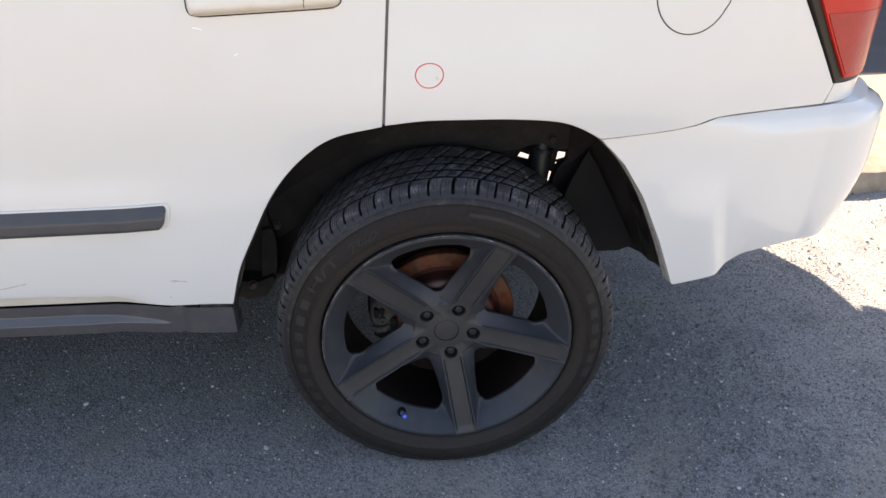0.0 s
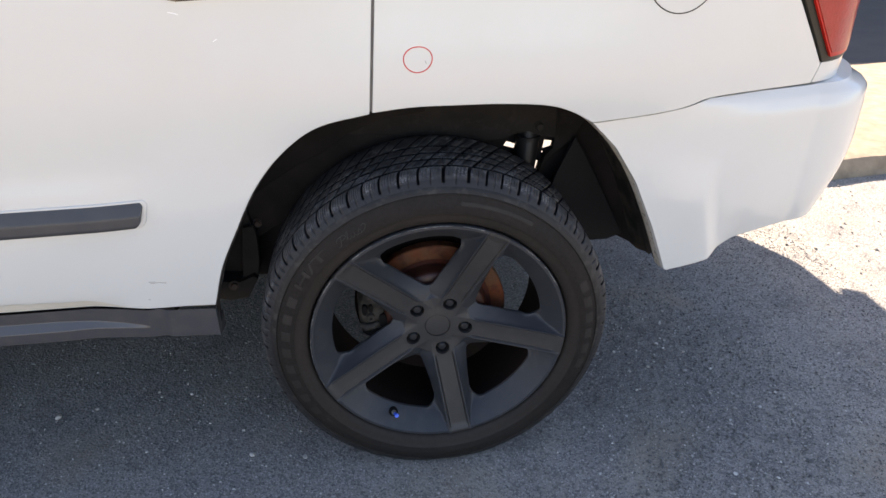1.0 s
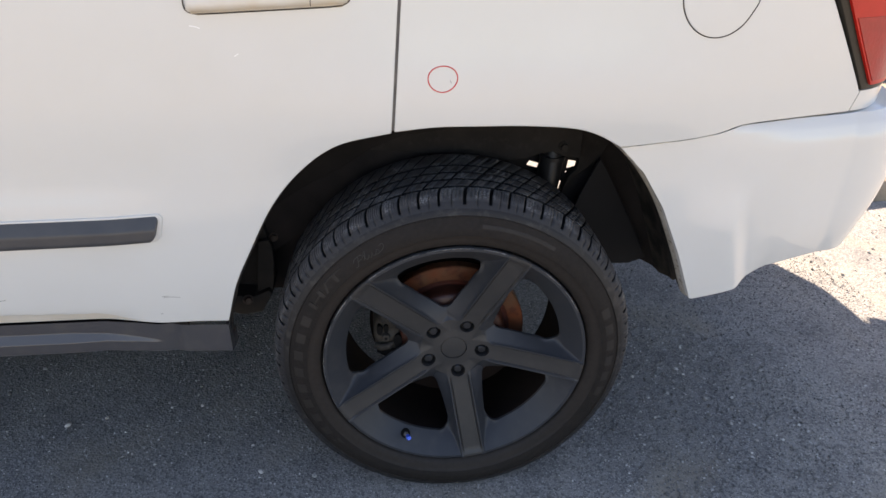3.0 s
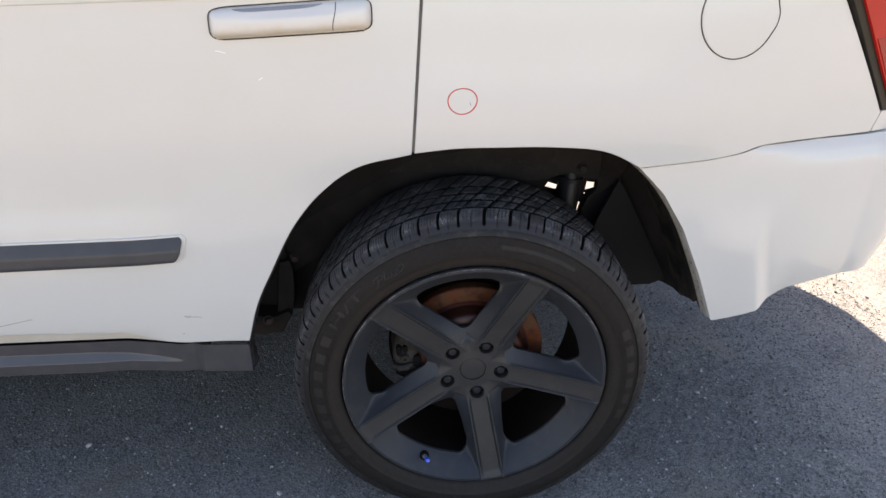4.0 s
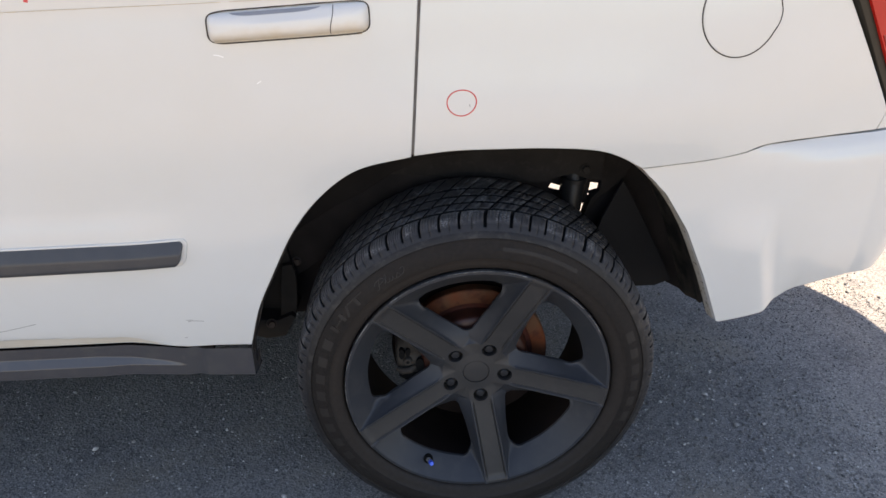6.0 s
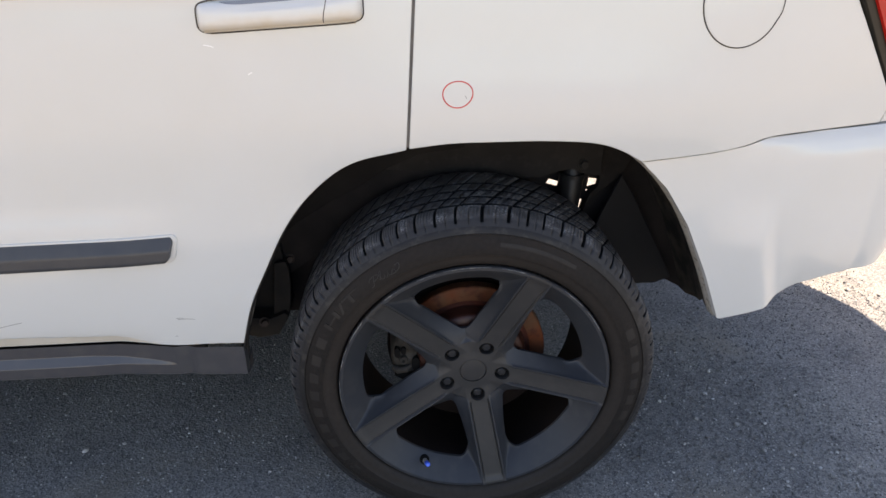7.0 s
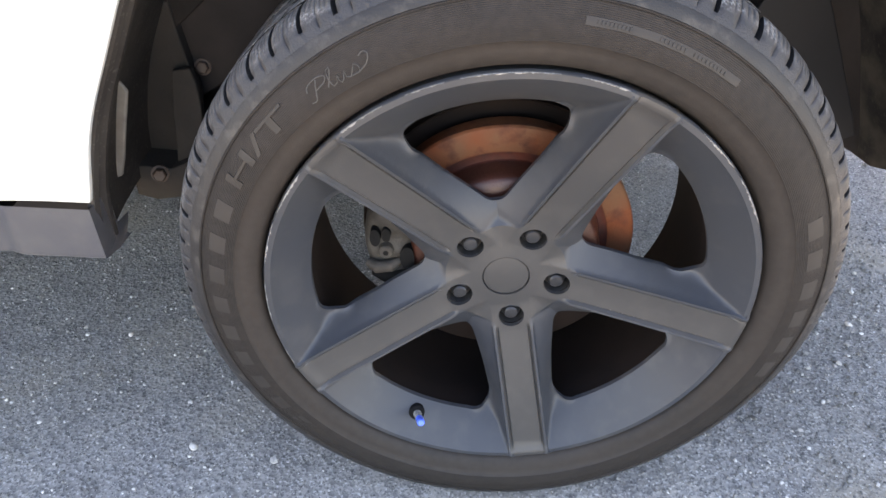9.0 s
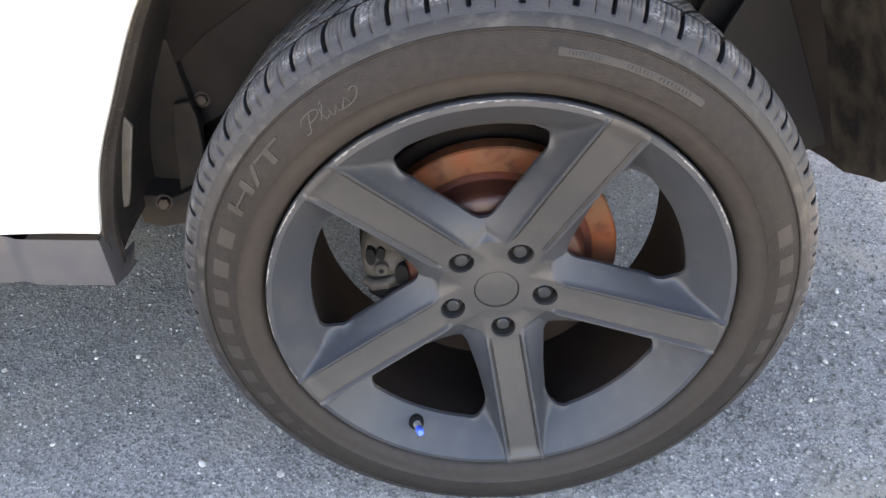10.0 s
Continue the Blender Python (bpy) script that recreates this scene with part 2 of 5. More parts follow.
def ground_material():
    m = bpy.data.materials.new("worn_asphalt")
    m.use_nodes = True
    nt = m.node_tree
    b = nt.nodes["Principled BSDF"]
    b.inputs["Roughness"].default_value = 0.9
    tc = nt.nodes.new("ShaderNodeTexCoord")

    def noise_at(sc, detail=6.0):
        n = nt.nodes.new("ShaderNodeTexNoise")
        n.inputs["Scale"].default_value, n.inputs["Detail"].default_value = sc, detail
        nt.links.new(tc.outputs["Object"], n.inputs["Vector"])
        return n

    def over(a, colour, fac):
        mx = nt.nodes.new("ShaderNodeMix")
        mx.data_type = "RGBA"
        if isinstance(a, tuple):
            mx.inputs["A"].default_value = (*a, 1)
        else:
            nt.links.new(a, mx.inputs["A"])
        mx.inputs["B"].default_value = (*colour, 1)
        nt.links.new(fac, mx.inputs["Factor"])
        return mx.outputs["Result"]

    def ranged(value, lo, hi, top=1.0):
        r = nt.nodes.new("ShaderNodeMapRange")
        r.inputs["From Min"].default_value, r.inputs["From Max"].default_value, r.inputs["To Max"].default_value = lo, hi, top
        nt.links.new(value, r.inputs["Value"])
        return r.outputs[0]

    c = over((0.28, 0.268, 0.25), (0.35, 0.327, 0.283), ranged(noise_at(1.6).outputs["Fac"], 0.4, 0.65, 0.8))
    c = over(c, (0.165, 0.16, 0.155), ranged(noise_at(7.0).outputs["Fac"], 0.5, 0.72, 0.7))
    v = nt.nodes.new("ShaderNodeTexVoronoi")
    v.inputs["Scale"].default_value = 150
    nt.links.new(tc.outputs["Object"], v.inputs["Vector"])
    sep = nt.nodes.new("ShaderNodeSeparateColor")
    nt.links.new(v.outputs["Color"], sep.inputs[0])
    c = over(c, (0.09, 0.09, 0.09), ranged(sep.outputs[0], 0.66, 0.80, 0.5))
    c = over(c, (0.30, 0.29, 0.27), ranged(sep.outputs[1], 0.86, 0.92, 0.7))
    vf = nt.nodes.new("ShaderNodeTexVoronoi")
    vf.inputs["Scale"].default_value = 380
    nt.links.new(tc.outputs["Object"], vf.inputs["Vector"])
    sf = nt.nodes.new("ShaderNodeSeparateColor")
    nt.links.new(vf.outputs["Color"], sf.inputs[0])
    c = over(c, (0.50, 0.485, 0.455), ranged(sf.outputs[0], 0.86, 0.93, 0.7))
    c = over(c, (0.065, 0.065, 0.065), ranged(sf.outputs[1], 0.78, 0.90, 0.65))
    c = over(c, (0.33, 0.285, 0.215), ranged(noise_at(2.7).outputs["Fac"], 0.56, 0.72, 0.6))
    # sandy tint added on the unseen ground, to bounce warm light onto the car
    at = nt.nodes.new("ShaderNodeSeparateXYZ")
    nt.links.new(tc.outputs["Object"], at.inputs[0])
    bounce_edge = nt.nodes.new("ShaderNodeMath")
    bounce_edge.operation = "MULTIPLY_ADD"
    bounce_edge.inputs[1].default_value = 1.2
    nt.links.new(noise_at(0.8).outputs["Fac"], bounce_edge.inputs[0])
    nt.links.new(at.outputs["Y"], bounce_edge.inputs[2])
    warm_bounce = nt.nodes.new("ShaderNodeMapRange")
    warm_bounce.inputs["From Min"].default_value, warm_bounce.inputs["From Max"].default_value = -1.4, -2.6
    nt.links.new(bounce_edge.outputs[0], warm_bounce.inputs["Value"])
    c = over(c, (0.375, 0.318, 0.235), warm_bounce.outputs[0])
    nt.links.new(c, b.inputs["Base Color"])
    v2 = nt.nodes.new("ShaderNodeBump")
    v2.inputs["Strength"].default_value, v2.inputs["Distance"].default_value = 0.55, 0.003
    nt.links.new(v.outputs["Distance"], v2.inputs["Height"])
    b2 = nt.nodes.new("ShaderNodeBump")
    b2.inputs["Strength"].default_value, b2.inputs["Distance"].default_value = 0.5, 0.005
    nt.links.new(noise_at(60).outputs["Fac"], b2.inputs["Height"])
    nt.links.new(v2.outputs[0], b2.inputs["Normal"])
    nt.links.new(b2.outputs[0], b.inputs["Normal"])
    return m


GROUND = ground_material()
STONES = mat("loose_stones", (0.22, 0.215, 0.205), 0.85)
_nt = STONES.node_tree
_g = _nt.nodes.new("ShaderNodeNewGeometry")
_r = _nt.nodes.new("ShaderNodeValToRGB")
_r.color_ramp.elements[0].color, _r.color_ramp.elements[1].color = (0.11, 0.108, 0.104, 1), (0.66, 0.64, 0.60, 1)
_r.color_ramp.elements.new(0.35).color = (0.14, 0.138, 0.134, 1)
_r.color_ramp.elements.new(0.72).color = (0.25, 0.243, 0.23, 1)
_r.color_ramp.elements.new(0.93).color = (0.42, 0.405, 0.38, 1)
_nt.links.new(_g.outputs["Random Per Island"], _r.inputs[0])
_nt.links.new(_r.outputs[0], _nt.nodes["Principled BSDF"].inputs["Base Color"])


# ---------------------------------------------------------------- mesh helpers
from mathutils.geometry import delaunay_2d_cdt

def link(name, bm, material, parent=None, label="", smooth=True, sharp=35):
    me = bpy.data.meshes.new(name)
    bmesh.ops.recalc_face_normals(bm, faces=bm.faces) if len(bm.faces) < 60000 else None
    for f in bm.faces:
        f.smooth = smooth
    if smooth:
        for e in bm.edges:
            if len(e.link_faces) == 2 and e.calc_face_angle(0) > radians(sharp):
                e.smooth = False
    bm.to_mesh(me)
    bm.free()
    me.materials.append(material)
    ob = new(name, me)
    if parent is not None:
        ob.parent = parent
        ob.matrix_parent_inverse = parent.matrix_world.inverted()
    return tagged(ob, label=label)


part = link


def bevelled(ob, width=0.002, segments=2, angle=40):
    m = ob.modifiers.new("bevel", "BEVEL")
    m.width, m.segments, m.limit_method, m.angle_limit = width, segments, "ANGLE", radians(angle)
    return ob


def catmull(pts, n):
    """n + 1 points, evenly spaced along a smooth curve through pts."""
    p = [np.array(q, float) for q in pts]
    p = [2 * p[0] - p[1]] + p + [2 * p[-1] - p[-2]]
    fine = []
    for i in range(1, len(p) - 2):
        for k in range(24):
            t = k / 24
            a, b, c, d = p[i - 1:i + 3]
            fine.append(0.5 * (2 * b + (c - a) * t + (2 * a - 5 * b + 4 * c - d) * t * t + (3 * b - a - 3 * c + d) * t ** 3))
    fine.append(p[-2])
    return even(fine, n)


def even(pts, n):
    p = np.array(pts, float)
    s = np.concatenate([[0], np.cumsum(np.linalg.norm(np.diff(p, axis=0), axis=1))])
    u = np.linspace(0, s[-1], n + 1)
    return [tuple(np.interp(x, s, p[:, k]) for k in range(p.shape[1])) for x in u]


def grid(rows, closed=False):
    """A bmesh of quads from rows of points."""
    bm = bmesh.new()
    vs = [[bm.verts.new(q) for q in row] for row in rows]
    for i in range(len(vs) - 1):
        n = len(vs[i])
        for j in range(n if closed else n - 1):
            k = (j + 1) % n
            bm.faces.new((vs[i][j], vs[i][k], vs[i + 1][k], vs[i + 1][j]))
    return bm


def thicken(bm, vec):
    """Turns the open edges of a sheet inwards by vec."""
    es = [e for e in bm.edges if e.is_boundary]
    r = bmesh.ops.extrude_edge_only(bm, edges=es)
    for v in r["geom"]:
        if isinstance(v, bmesh.types.BMVert):
            v.co += Vector(vec)
    return bm


def box(bm, x0, x1, y0, y1, z0, z1):
    r = bmesh.ops.create_cube(bm, size=1)
    for v in r["verts"]:
        v.co = Vector(((x0 + x1) / 2 + v.co.x * (x1 - x0), (y0 + y1) / 2 + v.co.y * (y1 - y0), (z0 + z1) / 2 + v.co.z * (z1 - z0)))
    return r["verts"]


def tube(bm, pts, radius, sides=8, caps=True):
    """A round bar along pts; radius may be a number or one for each point."""
    pts = [Vector(q) for q in pts]
    rings = []
    up = Vector((0.13, 0.31, 0.94))
    for i, q in enumerate(pts):
        d = (pts[min(i + 1, len(pts) - 1)] - pts[max(i - 1, 0)]).normalized()
        a = d.cross(up).normalized()
        b = d.cross(a)
        r = radius[i] if isinstance(radius, (list, tuple)) else radius
        rings.append([bm.verts.new(q + r * (a * math.cos(k * math.tau / sides) + b * math.sin(k * math.tau / sides))) for k in range(sides)])
    for r0, r1 in zip(rings, rings[1:]):
        for k in range(sides):
            bm.faces.new((r0[k], r0[(k + 1) % sides], r1[(k + 1) % sides], r1[k]))
    if caps:
        bm.faces.new(rings[0])
        bm.faces.new(rings[-1])
    return bm


HUB_Z = 0.36


def turned(profile, n=96, bm=None, closed=False):
    """A body of revolution about the wheel's axle from (radius, y) pairs."""
    bm = bm or bmesh.new()
    rings = []
    for r, y in profile:
        rings.append([bm.verts.new((r * math.cos(k * math.tau / n), y, HUB_Z + r * math.sin(k * math.tau / n))) for k in range(n)])
    for r0, r1 in zip(rings, rings[1:]):
        for k in range(n):
            bm.faces.new((r0[k], r0[(k + 1) % n], r1[(k + 1) % n], r1[k]))
    if closed:
        bm.faces.new(rings[0])
        bm.faces.new(rings[-1])
    return bm


def step(a, b, x):
    t = min(1, max(0, (x - a) / (b - a)))
    return t * t * (3 - 2 * t)


# ---------------------------------------------------------------- ground
def make_ground():
    xs = sorted(set([-400, -120, -40, -15, -6] + list(np.round(np.arange(-2.4, 3.61, 0.06), 3)) + [5, 7, 10, 16, 40, 120, 400]))
    ys = sorted(set([-400, -120, -40, -15, -6, -3, -2.2] + list(np.round(np.arange(-1.6, 3.41, 0.06), 3)) + [4, 5, 7, 10, 16, 40, 120, 400]))

    def h(x, y):
        if abs(x) > 5 or abs(y) > 5:
            return 0.0
        return 0.006 * noise.noise((x * 1.7, y * 1.7, 3)) + 0.003 * noise.noise((x * 6, y * 6, 1)) - 0.003

    ob = link("ground", grid([[(x, y, h(x, y)) for x in xs] for y in ys]), GROUND)
    tagged(ob, "worn grey asphalt strewn with grit and small stones", "ground", kind="structure")


make_ground()


def make_stones(name, count, x0, x1, y0, y1, lo, hi, seed):
    rng = np.random.default_rng(seed)
    t = (1 + 5 ** 0.5) / 2
    base = np.array([(-1, t, 0), (1, t, 0), (-1, -t, 0), (1, -t, 0), (0, -1, t), (0, 1, t), (0, -1, -t), (0, 1, -t), (t, 0, -1), (t, 0, 1), (-t, 0, -1), (-t, 0, 1)], float) / 1.9
    tri = np.array([(0, 11, 5), (0, 5, 1), (0, 1, 7), (0, 7, 10), (0, 10, 11), (1, 5, 9), (5, 11, 4), (11, 10, 2), (10, 7, 6), (7, 1, 8), (3, 9, 4), (3, 4, 2), (3, 2, 6), (3, 6, 8), (3, 8, 9), (4, 9, 5), (2, 4, 11), (6, 2, 10), (8, 6, 7), (9, 8, 1)])
    size = lo + (hi - lo) * rng.random(count) ** 4
    px, py = x0 + (x1 - x0) * rng.random(count), y0 + (y1 - y0) * rng.random(count)
    v = base[None] * (0.7 + 0.6 * rng.random((count, 12, 1)))
    v = v * (0.7 + 0.5 * rng.random((count, 1, 3))) * np.array([1, 1, 0.7]) * size[:, None, None]
    a = rng.random(count) * math.tau
    ca, sa = np.cos(a)[:, None], np.sin(a)[:, None]
    out = np.stack([v[..., 0] * ca - v[..., 1] * sa + px[:, None], v[..., 0] * sa + v[..., 1] * ca + py[:, None], v[..., 2] + size[:, None] * 0.25 - 0.001], -1)
    faces = (tri[None] + 12 * np.arange(count)[:, None, None]).reshape(-1, 3)
    me = bpy.data.meshes.new(name)
    me.from_pydata(out.reshape(-1, 3).tolist(), [], faces.tolist())
    me.materials.append(STONES)
    return tagged(new(name, me), "loose grey and pale grit lying on the asphalt", "gravel", kind="stuff")


def make_pebble(x, y, size, seed):
    rng = random.Random(seed)
    bm = bmesh.new()
    bmesh.ops.create_icosphere(bm, subdivisions=2, radius=1)
    f = (1.0, rng.uniform(0.65, 0.9), rng.uniform(0.5, 0.7))
    a = rng.random() * 6
    for v in bm.verts:
        k = 1 + 0.22 * noise.noise(v.co * 1.3 + Vector((seed, 0, 0)))
        q = Vector((v.co.x * f[0], v.co.y * f[1], v.co.z * f[2])) * size * k
        v.co = Vector((q.x * math.cos(a) - q.y * math.sin(a), q.x * math.sin(a) + q.y * math.cos(a), q.z + size * f[2] * 0.75))
    ob = link("pebble", bm, PEBBLE)
    ob.location = (x, y, -0.002)
    return tagged(ob, "small pale stone lying on the asphalt", "stone", "loose pale stones")


PEBBLE = mat("pale_stone", (0.52, 0.50, 0.47), 0.85, second=(0.38, 0.36, 0.34), scale=120, amount=0.6, bump=0.3, bump_scale=300)
for k, (x, y, size) in enumerate(((-0.459, 0.007, 0.0085), (0.691, 0.311, 0.0075), (-0.651, 0.253, 0.0062), (-0.492, 0.096, 0.0045), (0.43, -0.037, 0.004), (-0.982, 0.20, 0.008), (0.56, 0.12, 0.005), (0.80, 0.18, 0.006), (-0.36, 0.22, 0.004), (-0.72, 0.05, 0.0045))):
    make_pebble(x, y, size, k + 3)

make_stones("grit", 85000, -1.4, 1.5, -0.40, 1.3, 0.0008, 0.0031, 5)
make_stones("grit", 2600, 0.34, 0.95, -0.25, 0.6, 0.0016, 0.0054, 11)
make_stones("gravel", 1300, -1.6, 2.6, -0.6, 1.7, 0.0028, 0.0075, 6)


def make_kerb():
    rows = []
    prof = [(0.0, -0.02), (0.012, 0.05), (0.03, 0.082), (0.07, 0.092), (0.25, 0.09), (0.5, 0.085), (1.62, 0.02)]
    for i in range(90):
        x = 1.25 + i * 0.07
        row = []
        for k, (d, z) in enumerate(prof):
            w = 0.016 if 0 < k < 5 else 0.004
            row.append((x, 1.115 + 0.13 * x + d + w * noise.noise((x * 6, k * 3, 0)), z + w * noise.noise((x * 7, k * 2, 9))))
        rows.append(row)
    tagged(link("kerb", grid(rows), SAND, smooth=True), "worn sandy concrete kerb with a crumbled edge", "kerb", kind="structure")


make_kerb()
bm = bmesh.new()
box(bm, -30, 40, 3.12, 9.0, -0.02, 0.012)
tagged(link("road", bm, ASPHALT), "dark asphalt lane lying in shade", "road", kind="structure")
# Unseen wall, added to cast shade over the lane.
bm = bmesh.new()
box(bm, -30, 40, 9.0, 9.4, 0, 5.6)
tagged(link("shade_wall", bm, PLASTER), "added unseen plain wall that keeps the lane in shade", "wall", kind="structure")


# ---------------------------------------------------------------- the car's sheet metal
car = new("car")
tagged(car, "white parked station wagon with dark wheels and grey trim", "car")


def taper(x):
    a = 0.07 * max(0, (x - 0.35) / 0.45) ** 2
    if x > 0.78:
        a += 0.11 * (1 - math.sqrt(max(0, 1 - ((x - 0.78) / 0.115) ** 2)))
    return a


def side_y(x, z):
    y = -0.035 + taper(x)
    y += 0.35 * max(0, z - 1.0) ** 2
    y += 0.4 * max(0, 0.6 - z) ** 2
    c = 1.128 + 0.024 * (min(x, -0.2) + 0.45)
    y -= 0.004 * step(c - 0.005, c + 0.003, z) * (1 - step(-0.3, 0.1, x))
    y -= 0.0095 * (1 - step(0.726, 0.772, z)) * (1 - step(-0.66, -0.50, x))
    y += 0.30 * max(0, 0.513 - z) * (1 - step(-0.70, -0.60, x))
    y -= (0.006 + 0.009 * step(-0.50, -0.05, x) * (1 - step(0.25, 0.60, x))) * math.exp(-((z - 0.915) / 0.10) ** 2)
    return y


ARCH = [(-0.462, 0.468), (-0.434, 0.556), (-0.397, 0.632), (-0.348, 0.722), (-0.291, 0.791), (-0.220, 0.842), (-0.120, 0.867), (-0.044, 0.875), (0.038, 0.8755), (0.119, 0.8745), (0.203, 0.868), (0.251, 0.854), (0.298, 0.827), (0.352, 0.773), (0.403, 0.696), (0.453, 0.591), (0.497, 0.481)]
BELT = 1.2
GAP = 0.0025


def panel(name, bottom, top, nv, label=""):
    """A ruled sheet between two curves in (x, z), laid on the body side."""
    rows = []
    for i in range(nv + 1):
        v = i / nv
        row = []
        for (xa, za), (xb, zb) in zip(bottom, top):
            x, z = xa + (xb - xa) * v, za + (zb - za) * v
            row.append((x, side_y(x, z), z))
        rows.append(row)
    bm = thicken(grid(rows), (0, 0.007, 0))
    return bevelled(part(name, bm, PAINT, car, label), 0.0018)


# rear door
DOOR_BACK = -0.120 - GAP
low = even([(-1.25, 0.4835), (-0.95, 0.485), (-0.70, 0.488), (-0.64, 0.482), (-0.582, 0.473), (-0.462, 0.4685)], 44)
up = catmull(ARCH[:6] + [(DOOR_BACK, 0.8655)], 50)
bottom = low + up[1:]
s = np.linspace(0, 1, len(bottom))
xs = np.interp(np.array([q[0] for q in bottom]), [-1.25, -0.462, DOOR_BACK], [-1.25, -0.455, -0.0945 - GAP])
door = panel("rear_door", bottom, [(x, BELT) for x in xs], 44, "white rear door with a grey rubbing strip")

# quarter panel
seam = [(0.298, 0.829), (0.425, 0.841), (0.484, 0.8505), (0.532, 0.864), (0.645, 0.8695), (0.759, 0.870)]
low = catmull([(-0.120 + GAP, 0.8675)] + ARCH[7:12] + [(0.296, 0.829)], 48)
bottom = low + catmull(seam, 46)[1:] + [(0.7665, 0.889), (0.772, 0.9075)]
tx = np.interp(np.linspace(0, 1, len(bottom)), [0, 0.45, 1], [-0.0945 + GAP, 0.252, 0.575])
quarter = panel("quarter_panel", bottom, [(x, BELT) for x in tx], 36, "white rear quarter panel")


# grey seal in the shut line between door and quarter
rows = []
for i in range(25):
    v = i / 24
    x, z = -0.120 + 0.0255 * v, 0.870 + 0.33 * v
    rows.append([(x + d, side_y(x, z) + 0.0035, z) for d in (-0.006, 0.006)])
part("door_seal", thicken(grid(rows), (0, 0.004, 0)), SEAM, car, "dusty grey seal in the shut line")


# bumper, wrapping round the corner
def bumper_low(x):
    if x < 0.497:
        return float(np.interp(x, [q[0] for q in ARCH[12:]], [q[1] for q in ARCH[12:]]))
    return float(np.interp(x, [0.497, 0.55, 0.59, 0.615, 0.665, 0.725, 0.80, 0.9], [0.481, 0.496, 0.508, 0.528, 0.545, 0.556, 0.566, 0.580]))


def bumper_high(x):
    return float(np.interp(x, [0.298, 0.425, 0.484, 0.532, 0.645, 0.759, 0.85, 1.0], [0.8260, 0.8380, 0.8475, 0.8610, 0.8665, 0.8670, 0.8715, 0.8755]))


def make_bumper():
    plan = [(x, None) for x in np.linspace(0.299, 0.80, 90)]
    corner = []
    for k in range(1, 25):
        a = k / 24 * math.pi / 2
        corner.append((0.80 + 0.17 * math.sin(a), 0.053 + 0.19 * (1 - math.cos(a))))
    rear = [(0.97 + 0.03 * math.sin((y - 0.223) / 0.65 * math.pi / 2), y) for y in np.linspace(0.26, 0.86, 12)]
    rows = []
    nv = 40
    for i in range(nv + 1):
        v = i / nv
        row = []
        for x, _ in plan:
            z = bumper_low(x) + (bumper_high(x) - bumper_low(x)) * v
            y = -0.035 + taper(min(x, 0.78)) * 0.75
            low = 1 - step(0.64, 0.76, z)
            edge = 0.548 + 0.22 * (0.66 - z) * (z < 0.66)
            y -= 0.014 * step(0.42, edge, x) * (1 - step(edge, edge + 0.036, x)) * low
            y -= 0.013 * step(0.44, 0.70, x) * step(0.866, 0.815, z)
            y += 0.25 * max(0, 0.62 - z) ** 2 + 0.9 * step(0.60, 0.66, x) * max(0, 0.66 - z) ** 2
            y += 0.008 * step(0.850, 0.87, z)
            row.append((x, y, z))
        y_end = row[-1][1]
        for x, y in corner + rear:
            xq = min(x, 0.99)
            z = bumper_low(xq) + (bumper_high(xq) - bumper_low(xq)) * v
            tuck = 0.060 * max(0.0, (0.74 - z) / 0.20) ** 1.8 + 0.03 * step(0.845, 0.872, z)
            k = step(0.80, 0.95, x)
            row.append((x - tuck * k, y_end + (y - 0.053) + tuck * 0.3 * k, z))
        rows.append(row)
    # ledge on top, back to the body
    last = rows[-1]
    rows.append([(x - 0.06 * step(0.78, 0.95, x), y + 0.02 + 0.07 * step(0.70, 0.95, x), z + 0.006 * step(0.75, 0.9, x)) for x, y, z in last])
    rows.append([(x - 0.14 * step(0.78, 0.95, x), y + 0.03 + 0.16 * step(0.70, 0.95, x), z + 0.010 * step(0.75, 0.9, x)) for x, y, z in last])
    bm = grid(rows)
    g = bm.verts[:] + bm.edges[:] + bm.faces[:]
    r = bmesh.ops.duplicate(bm, geom=g)["geom"]
    dup = [q for q in r if isinstance(q, bmesh.types.BMVert)]
    for v in dup:
        v.co.y = 1.72 - v.co.y
    bmesh.ops.reverse_faces(bm, faces=[q for q in r if isinstance(q, bmesh.types.BMFace)])
    bmesh.ops.remove_doubles(bm, verts=bm.verts, dist=0.001)
    thicken(bm, (-0.004, 0.012, 0.004))
    return bevelled(part("rear_bumper", bm, PAINT, car, "white rear bumper wrapping round the corner"), 0.0018)


bumper = make_bumper()


